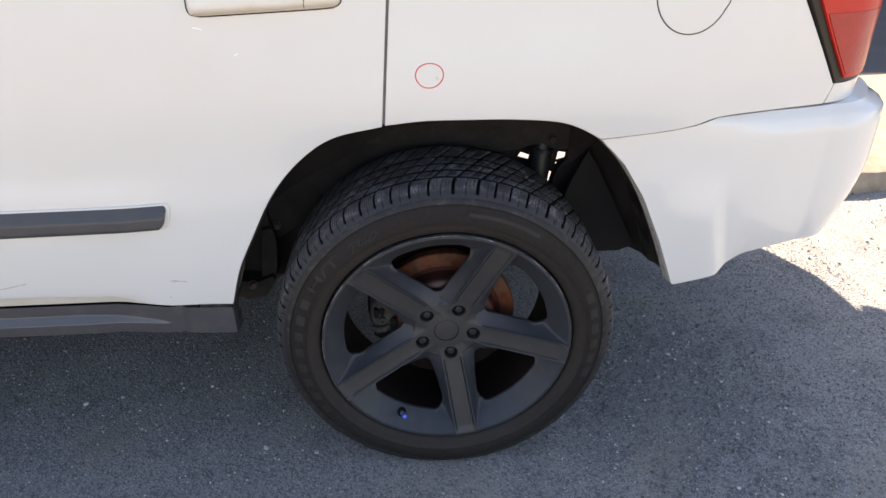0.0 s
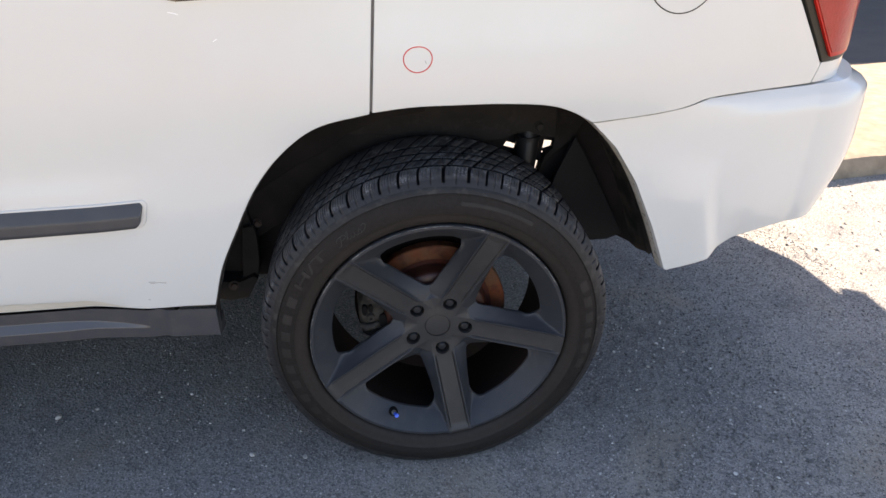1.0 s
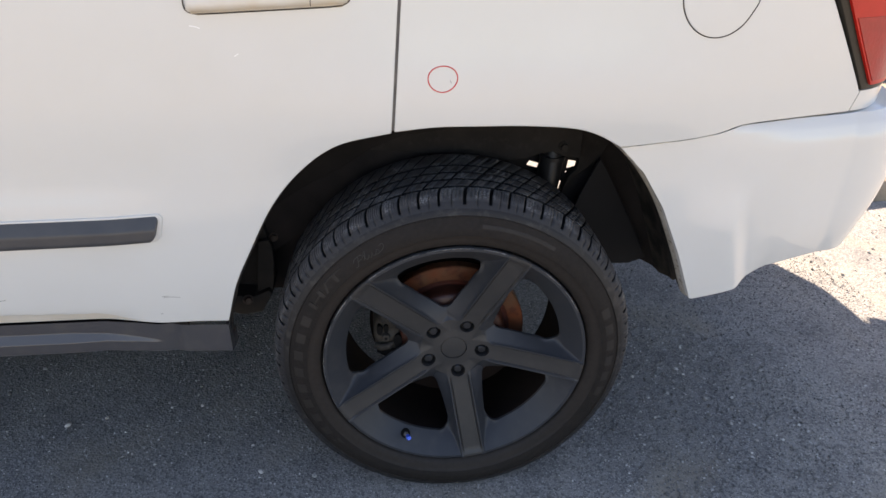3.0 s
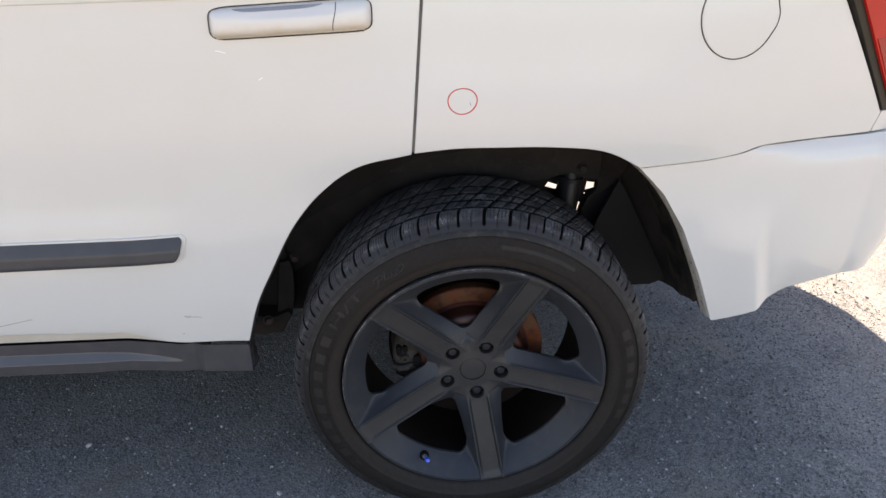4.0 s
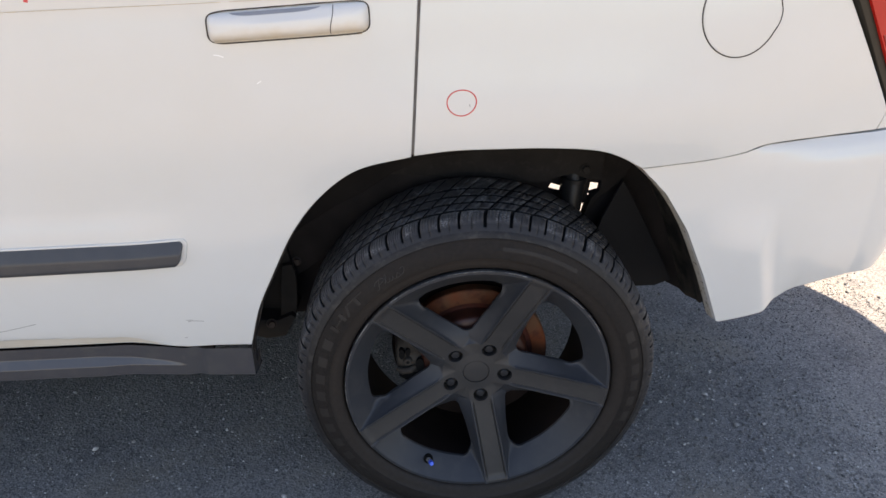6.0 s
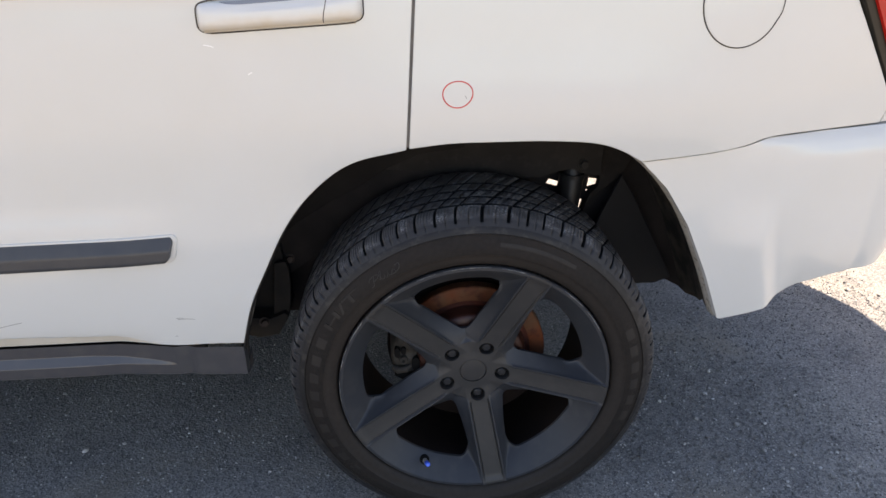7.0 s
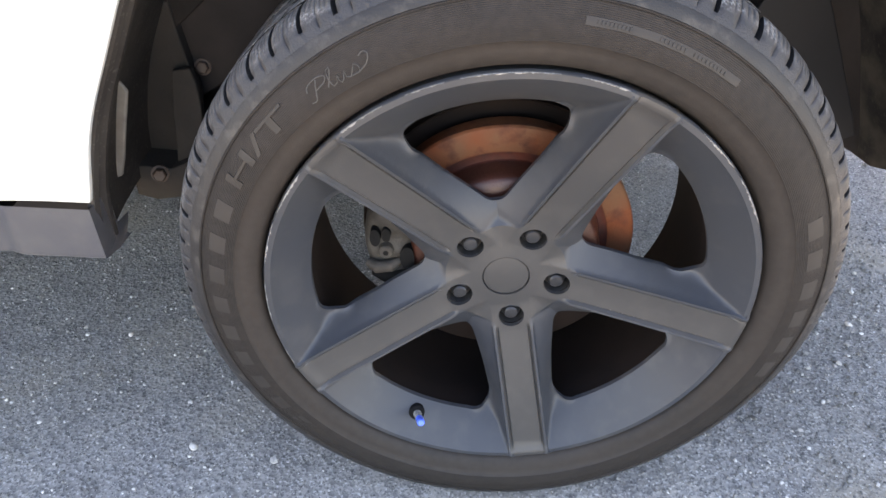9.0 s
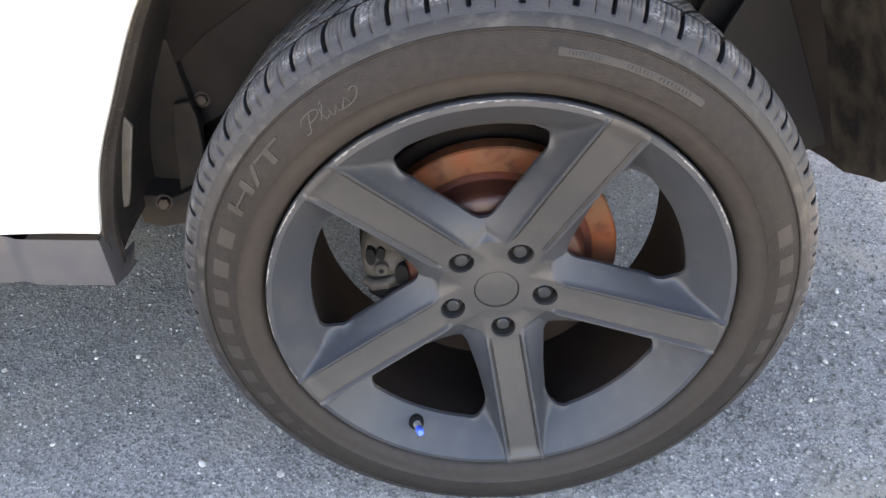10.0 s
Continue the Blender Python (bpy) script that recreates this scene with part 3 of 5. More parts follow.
# sill cladding
def make_sill():
    xs = list(np.linspace(-1.25, -0.80, 16)) + list(np.linspace(-0.795, -0.462, 70))
    rows = []
    for k in range(57):
        row = []
        for x in xs:
            top = float(np.interp(x, [-1.25, -0.70, -0.64, -0.582, -0.462], [0.4795, 0.4840, 0.4773, 0.4688, 0.4643]))
            v = k / 56
            z = top - 0.075 * v
            amp = min(1.0, max(0.0, (-0.600 - x) / 0.17)) ** 0.6
            wide = 0.03 + 0.20 * amp
            ledge = min(1.0, max(0.0, (v - 0.57 + wide) / wide)) if amp else 0.0
            out = 0.006 + amp * 0.011 * ledge - 0.030 * step(0.88, 1.0, v) - 0.006 * step(-0.60, -0.575, x) * step(-0.553, -0.575, x)
            row.append((x, -0.028 - out, z))
        rows.append(row)
    rows.append([(x, y + 0.035, z - 0.002) for x, y, z in rows[-1]])
    bm = grid(rows)
    # end cap, curving inwards behind the door edge
    cap = [[Vector(rows[k][-1]) for k in range(58)]]
    for j in range(1, 9):
        a = j / 8
        cap.append([Vector((p.x - 0.012 * a * a, p.y + 0.065 * a * (1 if k < 57 else 0), p.z + a * a * (0.010 * k / 56 - 0.018 * (1 - k / 56)))) for k, p in enumerate(cap[0])])
    b2 = grid([[tuple(p) for p in r] for r in cap])
    me = bpy.data.meshes.new("t")
    b2.to_mesh(me)
    bm.from_mesh(me)
    b2.free()
    bmesh.ops.remove_doubles(bm, verts=bm.verts, dist=0.0004)
    return part("sill_cladding", bm, CLAD, car, "dark grey plastic sill cladding")


make_sill()


# arch liner: lip, rubber seal ridges and the inner wheel housing
def make_liner():
    cx, cz = 0.01, 0.40

    def swell(q, d):
        v = Vector((q[0] - cx, q[1] - cz)).normalized()
        return q[0] + v.x * d, q[1] + v.y * d

    whole = catmull([(-0.470, 0.40)] + ARCH + [(0.517, 0.425), (0.532, 0.370)], 600)
    prof = [(-0.024, 0.005), (-0.022, -0.002), (-0.014, -0.004), (-0.008, 0.002), (0.0, 0.003), (0.006, -0.003), (0.014, -0.003), (0.022, 0.004), (0.04, 0.008), (0.06, 0.010), (0.08, 0.013), (0.12, 0.017), (0.16, 0.02), (0.22, 0.018), (0.27, 0.015), (0.30, -0.01)]
    rows = []
    for y, d in prof:
        end = max(0.385, 0.486 - 0.50 * max(0, y)) + 0.010 * noise.noise((y * 31, 2.0, 5.0)) * step(0.0, 0.03, y)
        curve = even([q for q in whole if q[0] < 0 or q[1] >= end], 120)
        row = []
        for i, q in enumerate(curve):
            x, z = swell(q, d + 0.005 * noise.noise((q[0] * 9, q[1] * 9, y * 14)) * step(0, 0.05, y))
            yy = y + (taper(x) if x > 0.3 else 0)
            row.append((x, yy, z))
        rows.append(row)
    return part("arch_liner", grid(rows), LINER, car, "dirty black plastic wheel arch liner")


liner = make_liner()


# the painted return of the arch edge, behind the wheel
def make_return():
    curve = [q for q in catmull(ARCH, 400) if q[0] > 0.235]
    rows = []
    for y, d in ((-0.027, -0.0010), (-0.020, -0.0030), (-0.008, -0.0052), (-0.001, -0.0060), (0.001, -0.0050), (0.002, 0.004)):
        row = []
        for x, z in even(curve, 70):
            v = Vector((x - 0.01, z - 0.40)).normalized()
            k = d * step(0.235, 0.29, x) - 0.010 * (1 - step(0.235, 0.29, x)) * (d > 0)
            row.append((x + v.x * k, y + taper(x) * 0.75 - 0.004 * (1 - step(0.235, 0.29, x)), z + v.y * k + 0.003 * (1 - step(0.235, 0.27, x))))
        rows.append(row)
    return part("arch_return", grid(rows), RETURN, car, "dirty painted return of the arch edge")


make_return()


# inner housing wall with its gaps round the damper
def make_inner():
    out = [(-0.62, 0.36), (-0.30, 0.36), (0.10, 0.40), (0.20, 0.50), (0.30, 0.52), (0.38, 0.425), (0.455, 0.428), (0.51, 0.404), (0.56, 0.375), (0.66, 0.36), (0.66, 0.96), (-0.62, 0.96)]
    gaps = [[(0.190, 0.672), (0.197, 0.684), (0.220, 0.676), (0.217, 0.664)], [(0.289, 0.683), (0.309, 0.680), (0.307, 0.666), (0.286, 0.660)],
            [(0.284, 0.655), (0.290, 0.655), (0.286, 0.647)], [(0.264, 0.634), (0.278, 0.630), (0.272, 0.604), (0.258, 0.609)]]
    pts, edges = [], []
    for loop in [out] + gaps:
        n0 = len(pts)
        pts += [Vector(q) for q in loop]
        edges += [(n0 + i, n0 + (i + 1) % len(loop)) for i in range(len(loop))]
    co, _, faces, _, _, _ = delaunay_2d_cdt(pts, edges, [], 0, 1e-6)

    def within(q, loop):
        hit = False
        for (xa, za), (xb, zb) in zip(loop, loop[1:] + loop[:1]):
            if (za > q.y) != (zb > q.y) and q.x < (xb - xa) * (q.y - za) / (zb - za) + xa:
                hit = not hit
        return hit

    bm = bmesh.new()
    vs = [bm.verts.new((p.x, 0.265, p.y)) for p in co]
    for f in faces:
        c = sum((co[i] for i in f), Vector((0, 0))) / len(f)
        if within(c, out) and not any(within(c, g) for g in gaps):
            bm.faces.new([vs[i] for i in f])
    thicken(bm, (0, 0.005, 0))
    return part("wheel_housing", bm, UNDER, car, "dark inner wheel housing", smooth=False)


housing = make_inner()
bm = bmesh.new()
tube(bm, [(0.243, 0.236, 0.745), (0.243, 0.236, 0.712), (0.242, 0.237, 0.705), (0.233, 0.238, 0.600), (0.230, 0.24, 0.59), (0.20, 0.25, 0.40)], [0.020, 0.022, 0.0275, 0.0265, 0.018, 0.018], 24)
part("damper", bm, DAMPER, car, "black shock absorber")
bm = bmesh.new()
tube(bm, [(0.2425, 0.2365, 0.709), (0.2425, 0.2365, 0.700)], 0.0292, 24)
part("damper_collar", bm, DAMPER, car, "black rubber collar of the shock absorber")
bm = bmesh.new()
box(bm, -3.3, -0.6, 0.02, 1.70, 0.42, 0.50)
# Unseen deep box, added to keep light off the ground below.
box(bm, -2.40, -0.66, 0.30, 1.44, 0.23, 0.42)
box(bm, -0.6, 0.6, 0.34, 1.38, 0.74, 0.80)
box(bm, 0.6, 0.88, 0.2, 1.52, 0.62, 0.70)
part("floor_pan", bm, UNDER, car, "dark underbody floor pan with an added light-blocking box", smooth=False)
bm = bmesh.new()
tube(bm, [(0, 0.10, HUB_Z), (0, 1.62, HUB_Z)], 0.036, 14)
part("axle", bm, UNDER, car, "dark rear axle tube")

# sill end, brackets and fixings inside the arch
RAIL = mat("dirty_metal", (0.019, 0.0168, 0.0155), 0.7, spec=0.25, second=(0.036, 0.030, 0.0255), scale=18, amount=0.6, bump=0.4, bump_scale=120)
BRACKET = mat("dusty_bracket", (0.025, 0.022, 0.0195), 0.75, spec=0.2, second=(0.046, 0.038, 0.030), scale=16, amount=0.6, bump=0.3, bump_scale=120)
DUSTY = mat("dust_coated_metal", (0.029, 0.0255, 0.023), 0.8, spec=0.1, second=(0.018, 0.0155, 0.0145), scale=14, amount=0.7, bump=0.4, bump_scale=110, third=(0.06, 0.053, 0.047), third_scale=70, third_amount=0.15, third_from=0.55)
FLANGE = mat("weld_flange", (0.17, 0.155, 0.135), 0.65, second=(0.08, 0.065, 0.052), scale=40, amount=0.6)
RUSTY = mat("rusty_bolt", (0.04, 0.020, 0.011), 0.6, metal=0.2, second=(0.07, 0.055, 0.045), scale=90, amount=0.5)


def bolt_part(name, at, way, r, length, material, label=""):
    bm = bmesh.new()
    o, d = Vector(at), Vector(way).normalized()
    tube(bm, [o, o + d * length * 0.3], r * 1.3, 16)
    tube(bm, [o + d * length * 0.3, o + d * length * 0.92, o + d * length], [r, r, r * 0.8], 6)
    return part(name, bm, material, car, label, sharp=25)


def plate(name, outline_xz, y, thick, material, label="", lean=0.0):
    """A flat pressed sheet standing across the arch, cut to an outline in (x, z)."""
    bm = bmesh.new()
    z0 = min(z for _, z in outline_xz)
    f = bm.faces.new([bm.verts.new((x, y + lean * (z - z0), z)) for x, z in outline_xz])
    r = bmesh.ops.extrude_face_region(bm, geom=[f])["geom"]
    for v in (g for g in r if isinstance(g, bmesh.types.BMVert)):
        v.co.y += thick
    return bevelled(part(name, bm, material, car, label, smooth=False), 0.002)


plate("sill_bulkhead", [(-0.64, 0.385), (-0.42, 0.385), (-0.405, 0.50), (-0.42, 0.62), (-0.64, 0.62)], 0.195, 0.02, RAIL, "dark dirty end panel of the sill")
plate("sill_flange", [(-0.510, 0.43), (-0.472, 0.446), (-0.463, 0.470), (-0.452, 0.506), (-0.436, 0.556), (-0.446, 0.574), (-0.48, 0.574), (-0.51, 0.50)], 0.07, 0.006, FLANGE, "pale weld flange of the sill")
plate("gusset", [(-0.441, 0.413), (-0.437, 0.45), (-0.435, 0.481), (-0.430, 0.515), (-0.426, 0.539), (-0.403, 0.542), (-0.397, 0.524), (-0.396, 0.49), (-0.399, 0.45), (-0.405, 0.415)], 0.16, 0.012, BRACKET, "upright gusset plate", 0.12)
plate("sill_foot", [(-0.500, 0.372), (-0.475, 0.364), (-0.432, 0.370), (-0.404, 0.418), (-0.412, 0.428), (-0.445, 0.414), (-0.500, 0.419)], 0.145, 0.10, BRACKET, "folded lower bracket of the sill")
plate("frame_rail", [(-0.66, 0.50), (-0.419, 0.481), (-0.367, 0.512), (-0.28, 0.572), (-0.17, 0.665), (0.16, 0.722), (0.205, 0.728), (0.205, 0.88), (-0.66, 0.88)], 0.216, 0.03, UNDER, "dark frame rail plate")
WALL_LINER = mat("inner_liner", (0.0145, 0.0125, 0.0118), 0.75, spec=0.1, second=(0.027, 0.023, 0.021), scale=11, amount=0.6, bump=0.4, bump_scale=90)
plate("liner_wall", [(-0.60, 0.50), (-0.470, 0.545), (-0.412, 0.590), (-0.368, 0.626), (-0.294, 0.671), (-0.232, 0.701), (-0.167, 0.744), (-0.10, 0.772), (0.0, 0.785), (0.0, 0.93), (-0.60, 0.93)], 0.200, 0.006, WALL_LINER, "dirty inner panel of the wheel arch liner")
bolt_part("frame_bolt", (-0.399, 0.214, 0.530), (0.2, -1, 0.2), 0.0085, 0.012, RUSTY, "dirty frame bolt")
bolt_part("sill_bolt", (-0.460, 0.143, 0.408), (0.3, -0.9, 0.25), 0.009, 0.016, RUSTY, "rusty bolt")
bolt_part("housing_plug", (-0.203, 0.262, 0.682), (0.0, -1, 0.15), 0.012, 0.010, UNDER, "dark round plug in the wheel housing")
plate("upper_rail", [(-0.20, 0.742), (0.016, 0.724), (0.139, 0.709), (0.174, 0.711), (0.205, 0.722), (0.235, 0.727), (0.262, 0.715), (0.300, 0.709), (0.300, 0.93), (-0.20, 0.93)], 0.206, 0.05, DUSTY, "dusty upper rail over the shock absorber")
bolt_part("damper_bolt", (0.259, 0.206, 0.738), (0.0, -1, 0.1), 0.0095, 0.014, BRACKET, "dirty damper bolt")
plate("damper_mount", [(0.300, 0.93), (0.40, 0.93), (0.372, 0.73), (0.353, 0.692), (0.321, 0.668), (0.302, 0.656), (0.283, 0.628), (0.2705, 0.600), (0.2775, 0.630), (0.286, 0.653), (0.304, 0.672), (0.307, 0.690), (0.300, 0.715)], 0.238, 0.018, DUSTY, "curved dusty mounting plate beside the shock absorber")
bm = bmesh.new()
tube(bm, [(-0.37, 0.262, 0.62), (-0.22, 0.262, 0.745), (-0.10, 0.262, 0.795), (0.10, 0.262, 0.81)], 0.009, 8)
part("housing_seam", bm, UNDER, car, "pressed seam of the wheel housing")
plate("splash_panel", [(0.350, 0.705), (0.372, 0.672), (0.425, 0.575), (0.482, 0.468), (0.492, 0.445), (0.455, 0.430), (0.385, 0.430), (0.325, 0.500), (0.292, 0.560), (0.310, 0.616)], 0.210, 0.012, SPLASH, "smooth dark splash panel", 0.02)


# ---------------------------------------------------------------- the wheel
SPOKE0 = radians(-80.5)
T_HUB, T_RIM = 0.0250, 0.0262


def ridge_half(s):
    return T_HUB + (T_RIM - T_HUB) * (s - 0.08) / 0.19


def edge_half(s):
    """Half width from a spoke's middle line to the opening's edge."""
    return float(np.interp(s, [0.05, 0.087, 0.15, 0.20, 0.235], [0.0558, 0.0528, 0.0458, 0.0428, 0.0412]))


def softmin(a, b, k=0.006):
    h = max(k - abs(a - b), 0) / k
    return min(a, b) - h * h * k * 0.25


def wheel_y(x, z):
    """The outer face of the wheel: y for a place (x, z) from the hub's centre."""
    r, a = math.hypot(x, z), math.atan2(z, x)
    d = (a - SPOKE0 + math.pi / 5) % (2 * math.pi / 5) - math.pi / 5
    s, t = r * math.cos(d), abs(r * math.sin(d))
    w = ridge_half(s)
    top = -0.006 - 0.052 * min(1, max(0, (s - 0.045) / 0.228)) ** 1.1
    on = step(0.070, 0.088, s) if s > 0 else 0
    if t < w:
        # a faintly dished face with a thin rib along each edge
        rib = step(w - 0.0046, w - 0.0030, t)
        gutter = max(0.0, 1 - abs(t - w + 0.0058) / 0.0014)
        spoke = top + on * (0.0014 * (1 - (t / w) ** 2) - 0.0030 * rib + 0.0019 * gutter)
    else:
        # a flat flank from the ridge down to the opening's edge
        slope = float(np.interp(s, [0.05, 0.075, 0.15, 0.20, 0.24], [0.46, 0.56, 1.45, 2.08, 2.30]))
        spoke = top - 0.0030 * on * max(0, 1 - (t - w) / 0.0018) + slope * (t - w)
    hub = -0.005 - 0.002 * step(0.05, 0.03, r) if r < 0.073 else -0.005 + 1.2 * (r - 0.073)
    if r < 0.0285:
        return -0.0030
    ring = -0.060 + 1.07 * max(0, 0.271 - r) + 7 * max(0, 0.25 - r) ** 2
    return softmin(softmin(softmin(spoke, hub, 0.0060), ring, 0.010), 0.016, 0.004)


def window_loop():
    """One opening between two spokes, rounded, centred on the +x direction."""
    h = math.pi / 5
    r_out = 0.233

    def edge(s):
        t = edge_half(s)
        a = -h + math.atan2(t, s)
        r = math.hypot(s, t)
        return r * math.cos(a), r * math.sin(a)

    side = [edge(s) for s in np.linspace(0.05, 0.2205, 84)]
    side = [q for q in side if q[1] < 0]
    first, corner = (max(q[0] for q in side[:1]), 0.0), side[-1]
    end = math.atan2(corner[1], corner[0])
    arc = [(r_out * math.cos(b), r_out * math.sin(b)) for b in np.linspace(end, -end, 40)]

    def bend(p0, p1, p2):
        return [tuple((1 - t) ** 2 * np.array(p0) + 2 * t * (1 - t) * np.array(p1) + t * t * np.array(p2)) for t in np.linspace(0, 1, 14)]

    lower = [q for q in side if math.dist(q, first) > 0.020 and math.dist(q, corner) > 0.029]
    mid = [q for q in arc if math.dist(q, arc[0]) > 0.031 and math.dist(q, arc[-1]) > 0.031]
    flip = [(x, -y) for x, y in reversed(lower)]
    loop = bend(flip[-1], first, lower[0]) + lower[1:] + bend(lower[-1], arc[0], mid[0])[1:] + mid[1:] + bend(mid[-1], arc[-1], flip[0])[1:] + flip[1:-1]
    return even(loop + [loop[0]], 120)[:-1]


def make_wheel():
    pts, edges = [], []

    def chain(loop, closed=True):
        n0 = len(pts)
        pts.extend(loop)
        n = len(loop)
        edges.extend((n0 + i, n0 + (i + 1) % n) for i in range(n if closed else n - 1))

    base = window_loop()
    windows = []
    for k in range(5):
        a = SPOKE0 + math.pi / 5 + k * math.tau / 5
        loop = [(x * math.cos(a) - y * math.sin(a), x * math.sin(a) + y * math.cos(a)) for x, y in base]
        windows.append(loop)
        chain(loop)
    tip = min(math.hypot(*q) for q in base)
    for k in range(5):
        a = SPOKE0 + math.pi / 5 + k * math.tau / 5
        chain([(r * math.cos(a), r * math.sin(a)) for r in np.linspace(0.0790, tip - 0.002, 10)], False)
    for r, n in ((0.2770, 240), (0.2745, 240), (0.271, 240), (0.268, 240), (0.0730, 110), (0.0750, 110), (0.0772, 110), (0.055, 60), (0.042, 60), (0.0288, 64), (0.0282, 64), (0.015, 24)):
        chain([(r * math.cos(i * math.tau / n), r * math.sin(i * math.tau / n)) for i in range(n)])
    lugs = []
    for k in range(5):
        a = SPOKE0 + k * math.tau / 5
        lx, lz = 0.0625 * math.cos(a), 0.0625 * math.sin(a)
        lugs.append(Vector((lx, lz)))
        chain([(lx + 0.0160 * math.cos(i * math.tau / 28), lz + 0.0160 * math.sin(i * math.tau / 28)) for i in range(28)])
        pts.extend((lx + 0.0183 * math.cos(i * math.tau / 28), lz + 0.0183 * math.sin(i * math.tau / 28)) for i in range(28))
        for sgn in (-1, 1):
            for off in (0.0, 0.0018, -0.0030, -0.0046, -0.0058, -0.0072):
                line = []
                for s in np.linspace(0.080, 0.2755, 70):
                    t = sgn * (ridge_half(s) + off)
                    line.append((s * math.cos(a) - t * math.sin(a), s * math.sin(a) + t * math.cos(a)))
                if off > -0.007:
                    chain([q for q in line if math.hypot(*q) < 0.2765], False)
                else:
                    pts.extend(q for q in line if math.hypot(*q) < 0.27)
    wloops = [np.array(w) for w in windows]

    def inside(q, w):
        x, y = q
        x0, y0 = w[:, 0], w[:, 1]
        x1, y1 = np.roll(x0, -1), np.roll(y0, -1)
        c = (y0 > y) != (y1 > y)
        return bool(np.count_nonzero(c & (x < (x1 - x0) * (y - y0) / (y1 - y0 + 1e-12) + x0)) % 2)

    # an even field of points over the rest of the face
    fixed = np.array(pts)
    pitch_ = 0.0025
    for i in range(-132, 133):
        for j in range(-132, 133):
            q = ((i + 0.5 * (j % 2)) * pitch_, j * pitch_ * 0.866)
            r = math.hypot(*q)
            if not 0.033 < r < 0.2685:
                continue
            if ((fixed - q) ** 2).sum(1).min() < 1.7e-6 or any(inside(q, w) for w in wloops):
                continue
            pts.append(q)
    co, _, faces, _, _, _ = delaunay_2d_cdt([Vector(p) for p in pts], edges, [], 0, 1e-5)
    bm = bmesh.new()
    vs = [bm.verts.new((p.x, wheel_y(p.x, p.y), HUB_Z + p.y)) for p in co]
    for f in faces:
        c = sum((co[i] for i in f), Vector((0, 0))) / len(f)
        if c.length > 0.2769 or any((c - q).length < 0.0159 for q in lugs) or any(inside(c, w) for w in wloops):
            continue
        face = bm.faces.new([vs[i] for i in f])
        d = (math.atan2(c.y, c.x) - SPOKE0 + math.pi / 5) % (2 * math.pi / 5) - math.pi / 5
        # Outward faces get the dusty material; flanks keep the painted sky tint.
        if abs(c.length * math.sin(d)) < ridge_half(c.length) - 0.0032 or c.length < 0.073:
            face.material_index = 1
    bmesh.ops.delete(bm, geom=[v for v in bm.verts if not v.link_faces], context="VERTS")
    # the flanks run softly into the ring at the openings' outer corners
    ends = [np.array(pick(w, key=lambda q: q[1] * math.cos(a) - q[0] * math.sin(a))) * 0.99 for w, a in ((w, SPOKE0 + math.pi / 5 + k * math.tau / 5) for k, w in enumerate(windows)) for pick in (max, min)]
    near = []
    for v in bm.verts:
        far = min(math.hypot(v.co.x - q[0], v.co.z - HUB_Z - q[1]) for q in ends)
        r, d = math.hypot(v.co.x, v.co.z - HUB_Z), (math.atan2(v.co.z - HUB_Z, v.co.x) - SPOKE0 + math.pi / 5) % (2 * math.pi / 5) - math.pi / 5
        off = abs(r * math.sin(d)) - ridge_half(r * math.cos(d)) - 0.004
        if far < 0.026 and off > 0:
            near.append((v, min(1.0, 1.6 * (1 - far / 0.026), off / 0.010)))
    for _ in range(16):
        mean = [sum(e.other_vert(v).co.y for e in v.link_edges) / len(v.link_edges) for v, _ in near]
        for (v, k), y in zip(near, mean):
            v.co.y += 0.8 * k * (y - v.co.y)
    # the openings' walls and the lip's turn
    rim_e = [e for e in bm.edges if e.is_boundary]
    out_e = [e for e in rim_e if math.hypot(e.verts[0].co.x, e.verts[0].co.z - HUB_Z) > 0.27]
    in_e = [e for e in rim_e if e not in set(out_e)]
    for es, steps in ((in_e, ((0.002, 1.012), (0.004, 1.02))), (out_e, ((0.0015, 1.005), (0.004, 1.002), (0.02, 0.99)))):
        for dy, k in steps:
            r = bmesh.ops.extrude_edge_only(bm, edges=es)["geom"]
            for v in (q for q in r if isinstance(q, bmesh.types.BMVert)):
                v.co.y += dy
                if steps[0][1] == 1.005:
                    v.co.x *= k
                    v.co.z = HUB_Z + (v.co.z - HUB_Z) * k
            es = [q for q in r if isinstance(q, bmesh.types.BMEdge) and q.is_boundary]
    wheel = part("wheel", bm, RIM, car, "dark grey five-spoke alloy wheel with scuffed lip")
    wheel.data.materials.append(RIM_FACE)
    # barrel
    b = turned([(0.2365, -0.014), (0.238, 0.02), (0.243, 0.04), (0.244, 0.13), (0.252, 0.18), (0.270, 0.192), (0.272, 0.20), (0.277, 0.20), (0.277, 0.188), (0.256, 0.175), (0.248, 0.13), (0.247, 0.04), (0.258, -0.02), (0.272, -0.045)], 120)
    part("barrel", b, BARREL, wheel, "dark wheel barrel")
    # cap
    b = turned([(0.0005, -0.0078), (0.012, -0.0078), (0.022, -0.0072), (0.0268, -0.0066), (0.0277, -0.0056), (0.0280, 0.003)], 64)
    part("centre_cap", b, RIM_FACE, wheel, "plain round grey centre cap")
    for k in range(5):
        a = SPOKE0 + k * math.tau / 5
        x, z = 0.0625 * math.cos(a), HUB_Z + 0.0625 * math.sin(a)
        bm = bmesh.new()
        n = 24
        rings = []
